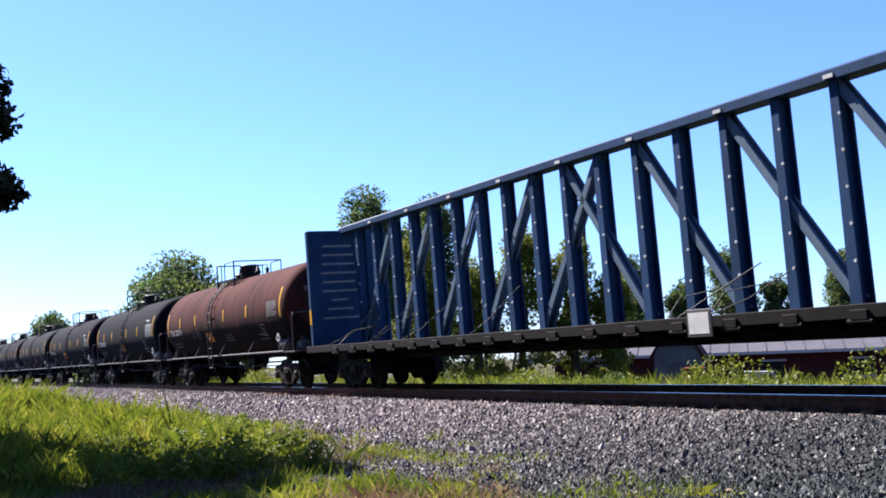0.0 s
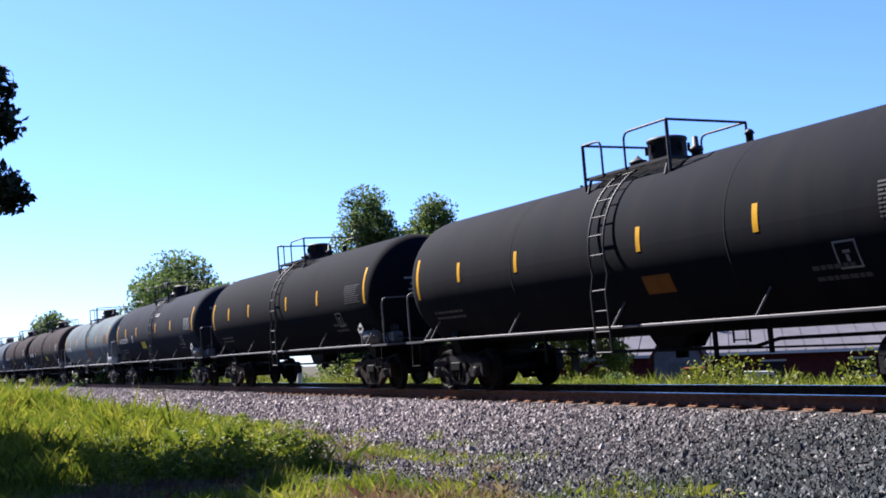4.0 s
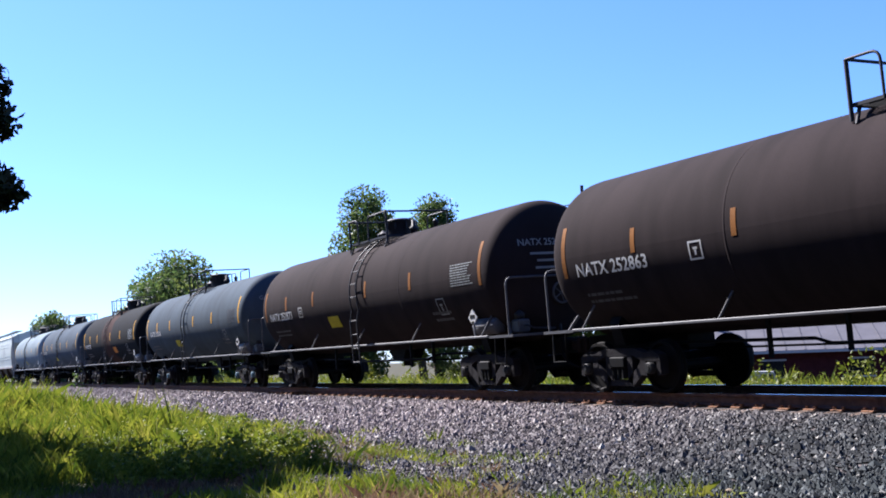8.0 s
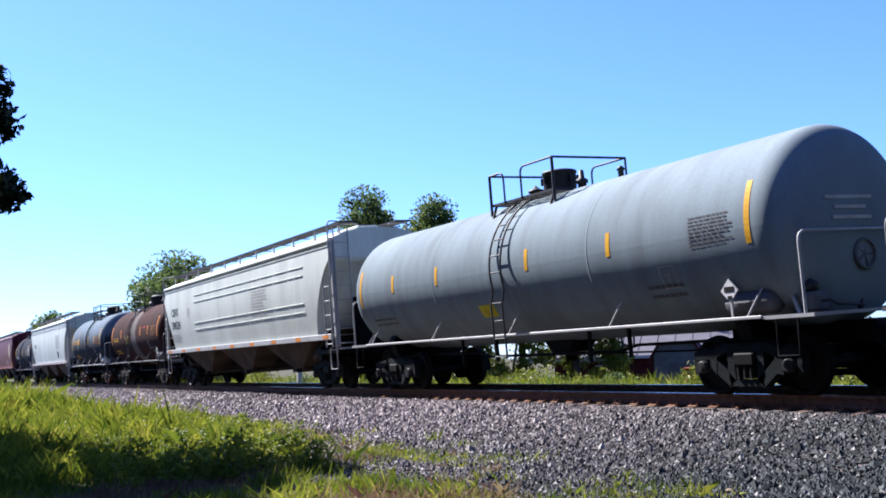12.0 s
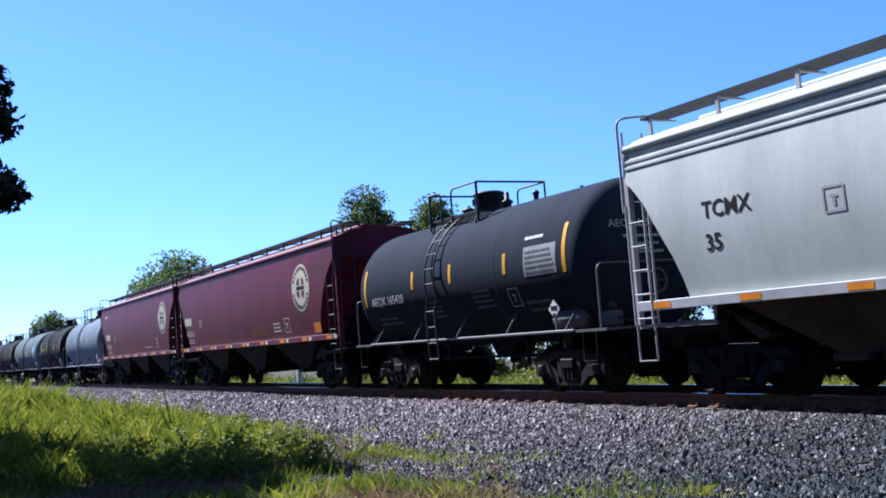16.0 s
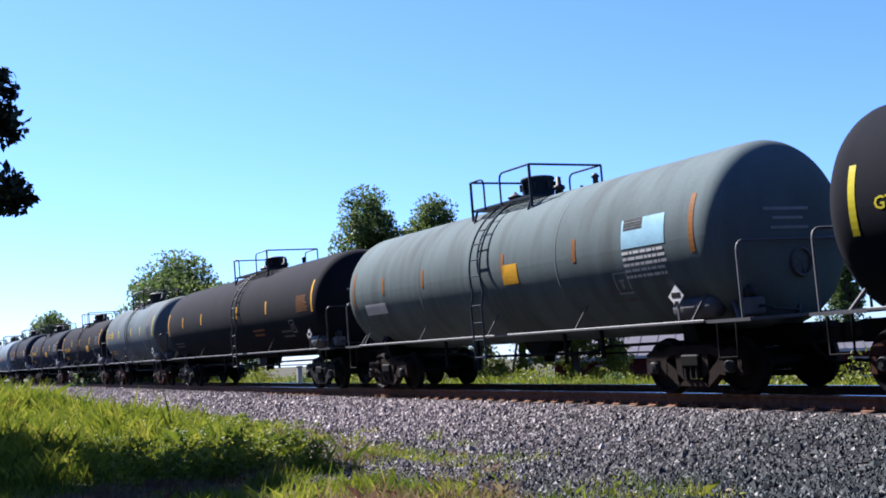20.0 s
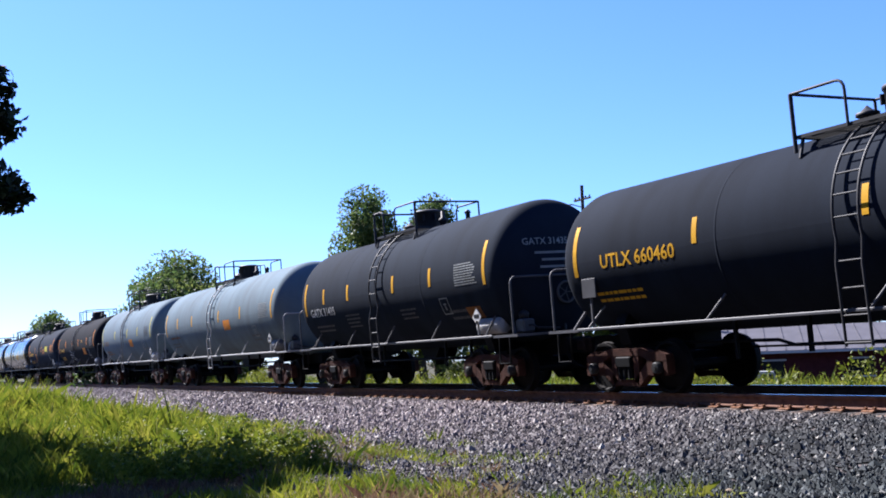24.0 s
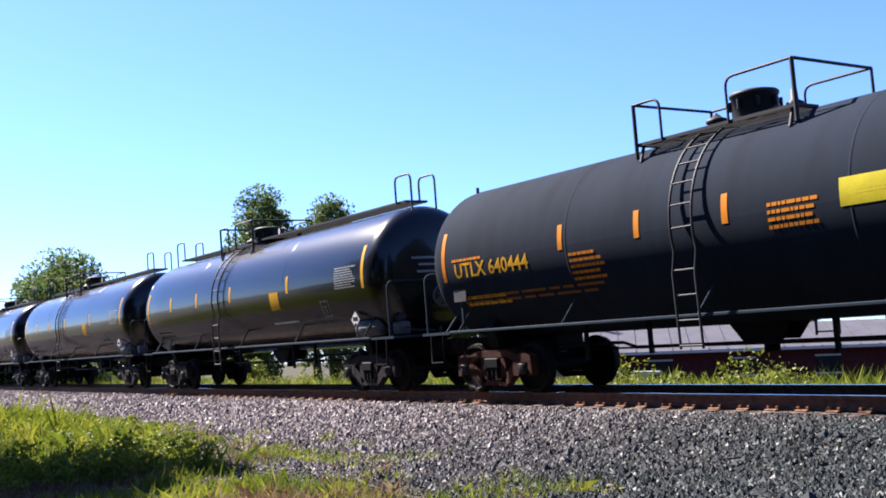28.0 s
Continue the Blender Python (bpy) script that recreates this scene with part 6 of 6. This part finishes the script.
# ---- buildings and small things beyond the track ----
ROOF = paint("metal_roof_grey", (0.20, 0.19, 0.21), 0.6, var=0.2, scale=1.0, streak=1)
WALLR = paint("barn_red_boards", (0.11, 0.025, 0.03), 0.8, var=0.4, scale=3)
WHITEW = paint("white_trim", (0.75, 0.75, 0.76), 0.6, var=0.1)
SHED = paint("shed_blue_grey", (0.20, 0.22, 0.25), 0.8, var=0.25, scale=2)
DARKP = paint("dark_opening", (0.02, 0.02, 0.024), 0.5)

bld = tagged(new("long_shed"), "long low red building with a pale grey metal roof", "building")
bld.matrix_basis = pose(-46.0, 27.5, -2.0, 0, 0, 46.0)
part("wall", Mesh().box(-7, 20, 0, 9, 0, 2.55), WALLR, bld)
for s, y0, y1 in ((1, -0.5, 4.5), (-1, 4.5, 9.5)):
    part("roof", Mesh().prism_x([(y0, 2.5 if s > 0 else 3.95), (y1, 3.95 if s > 0 else 2.5), (y1, 4.03 if s > 0 else 2.58), (y0, 2.58 if s > 0 else 4.03)], -7.4, 20.4), ROOF, bld)
for k in range(28):
    x = -7.3 + k * 1.02
    part("roof_seam", Mesh().prism_x([(-0.5, 2.585), (4.5, 4.035), (4.5, 4.075), (-0.5, 2.625)], x, x + 0.05), ROOF, bld)
part("gutter", Mesh().box(-7.4, 20.4, -0.62, -0.5, 2.42, 2.56), WHITEW, bld)
for k in range(5):
    w = part("window", Mesh().box(-4.5 + 4.6 * k, -3.3 + 4.6 * k, -0.05, 0.02, 1.1, 2.0), DARKP, bld)
    part("window_frame", Mesh().box(-4.6 + 4.6 * k, -3.2 + 4.6 * k, -0.08, -0.055, 2.0, 2.1).box(-4.6 + 4.6 * k, -3.2 + 4.6 * k, -0.08, -0.055, 1.0, 1.1), WHITEW, w)

shed = tagged(new("garden_shed"), "small blue-grey gabled shed with dark red eaves", "shed")
shed.matrix_basis = pose(-40.2, 22.5, -1.75, 0, 0, 43.0)
part("wall", Mesh().prism_y([(-1.15, 0), (1.15, 0), (1.15, 2.3), (0.85, 2.85), (-0.85, 2.85), (-1.15, 2.3)], 0, 2.6), SHED, shed)
part("roof", Mesh().prism_y([(-1.5, 2.0), (-0.9, 2.95), (0.9, 2.95), (1.5, 2.0), (1.4, 1.95), (0.82, 2.87), (-0.82, 2.87), (-1.4, 1.95)], -0.15, 2.8), WALLR, shed)
part("door", Mesh().box(-0.45, 0.45, -0.03, 0.0, 0.02, 1.9), paint("shed_door", (0.16, 0.17, 0.19), 0.8), shed)

cano = tagged(new("canopy"), "low open canopy with a white edge beside the shed", "canopy")
cano.matrix_basis = pose(-46.2, 19.4, -2.0, 0, 0, 45.0)
part("roof", Mesh().prism_x([(0, 2.5), (3.2, 3.05), (3.2, 3.12), (0, 2.57)], -1.6, 2.6), ROOF, cano)
part("fascia", Mesh().box(-1.65, 2.65, -0.06, 0.0, 2.36, 2.58), WHITEW, cano)
for x in (-1.5, 0.5, 2.5):
    part("post", Mesh().box(x - 0.06, x + 0.06, 0.05, 0.17, 0, 2.5), DARKP, cano)

van = tagged(new("parked_van"), "white van parked in the yard beyond weeds", "van")
van.matrix_basis = pose(-36.9, 24.9, -2.0, 0, 0, 45.0)
part("body", Mesh().prism_y([(-0.9, 0.35), (0.95, 0.35), (1.0, 0.95), (0.72, 1.1), (0.5, 1.62), (-0.85, 1.66), (-0.92, 1.2)], -0.75, 0.75), WHITEW, van)
part("windscreen", Mesh().prism_y([(0.735, 1.12), (0.53, 1.56), (0.545, 1.57), (0.75, 1.13)], -0.6, 0.6), DARKP, van)
part("side_window", Mesh().box(-0.1, 0.48, -0.765, -0.752, 1.12, 1.5), DARKP, van)
for x in (-0.55, 0.6):
    for y in (-0.7, 0.7):
        w = part("wheel", Mesh().lathe_y([(-0.09, 0.001), (-0.09, 0.3), (0.09, 0.3), (0.09, 0.001)], (x, y, 0.3), 18), BLACK, van)
        part("hub", Mesh().lathe_y([(-0.1, 0.001), (-0.1, 0.15), (0.1, 0.15), (0.1, 0.001)], (x, y, 0.3), 12), GREYP, w)

bin_ = tagged(new("crate"), "orange plastic crate standing in the weeds", "crate")
bin_.matrix_basis = pose(-23.70, 8.66, -0.78, 0, 0, 40.0)
part("box", Mesh().box(-0.28, 0.28, -0.22, 0.22, 0, 0.95, 0.03), paint("crate_orange", (0.50, 0.14, 0.05), 0.7, var=0.3), bin_)
part("rim", Mesh().box(-0.31, 0.31, -0.25, 0.25, 0.95, 1.01, 0.02), paint("crate_orange", (0.50, 0.14, 0.05)), bin_)

mp = tagged(new("marker_post"), "short white marker post beside the track", "post")
mp.matrix_basis = pose(-42.6, 3.4, -0.6)
part("post", Mesh().box(-0.10, 0.10, -0.10, 0.10, 0, 1.22, 0.02), WHITEW, mp)
part("cap", Mesh().box(-0.12, 0.12, -0.12, 0.12, 1.22, 1.28, 0.02), GREYP, mp)

pole = tagged(new("utility_pole"), "grey wooden utility pole with a short crossarm", "pole")
pole.matrix_basis = pose(-56.1, 29.0, -2.0)
part("pole", Mesh().rod((0, 0, 0), (0, 0, 14.1), 0.17, 12, 0.11), BARK, pole)
arm = part("crossarm", Mesh().box(-0.9, 0.9, -0.06, 0.06, 13.1, 13.22), BARK, pole)
for x in (-0.8, -0.35, 0.35, 0.8):
    part("insulator", Mesh().lathe_z([(0, 0.03), (0.06, 0.06), (0.12, 0.05), (0.16, 0.001)], (x, 0, 13.22), 8), GREYP, arm)
part("lamp_arm", Mesh().tube([(0, 0, 12.6), (-0.7, -0.4, 12.9), (-1.2, -0.7, 12.85)], 0.04, 6), GREYP, pole)


# ---- what moves ----
def car_pose(x):
    a = radians(CANT)
    return pose(x, -0.79 + 0.79 * math.cos(a), 0.79 * math.sin(a), CANT)


def motions():
    for car, x in CARS:
        walk(car, [(0.0, car_pose(x)), (SECONDS / 2, car_pose(x + V * SECONDS / 2)), (SECONDS, car_pose(x + V * SECONDS))])
    # the low boughs stir in the wind
    low = [(0, 0.0), (0.5, -0.04), (1, -0.09), (1.5, 0.0), (2, 0.05), (2.5, 0.07), (3, 0.08), (3.5, 0.07), (5.5, 0.06), (6, 0.08), (7, -0.08), (8, 0.0), (9, 0.01), (10, 0.02), (11, 0.0), (13, 0.05), (14, -0.08), (15, -0.03), (16, 0.02), (17, 0.0), (18, 0.01), (19, 0.05), (20, 0.10), (21, 0.0), (22, -0.1), (23, -0.28), (24, 0.06), (25, -0.11), (26, 0.0), (28, 0.05)]
    for k, b in enumerate(BOUGHS):
        walk(b, [(t, pose(0, 0.12 + q * (1 - 0.4 * k), -0.25 * q, -1.5 * q, 2.0 * q, 3.0 * q)) for t, q in low])
    # the wheels roll: one turn of the axle on each side of the truck serves all alike axles
    first = {}
    steps = [i / FPS for i in range(int(SECONDS * FPS) + 1)]
    for w, k in WHEELS:
        if k not in first:
            walk(w, [(t, pose(k * 0.889, 0, 0.457, 0, math.degrees(V * t / 0.457), 0)) for t in steps])
            first[k] = w
        else:
            w.rotation_mode = "QUATERNION"
            keys = w.animation_data_create()
            keys.action = first[k].animation_data.action
            keys.action_slot = first[k].animation_data.action_slot


motions()
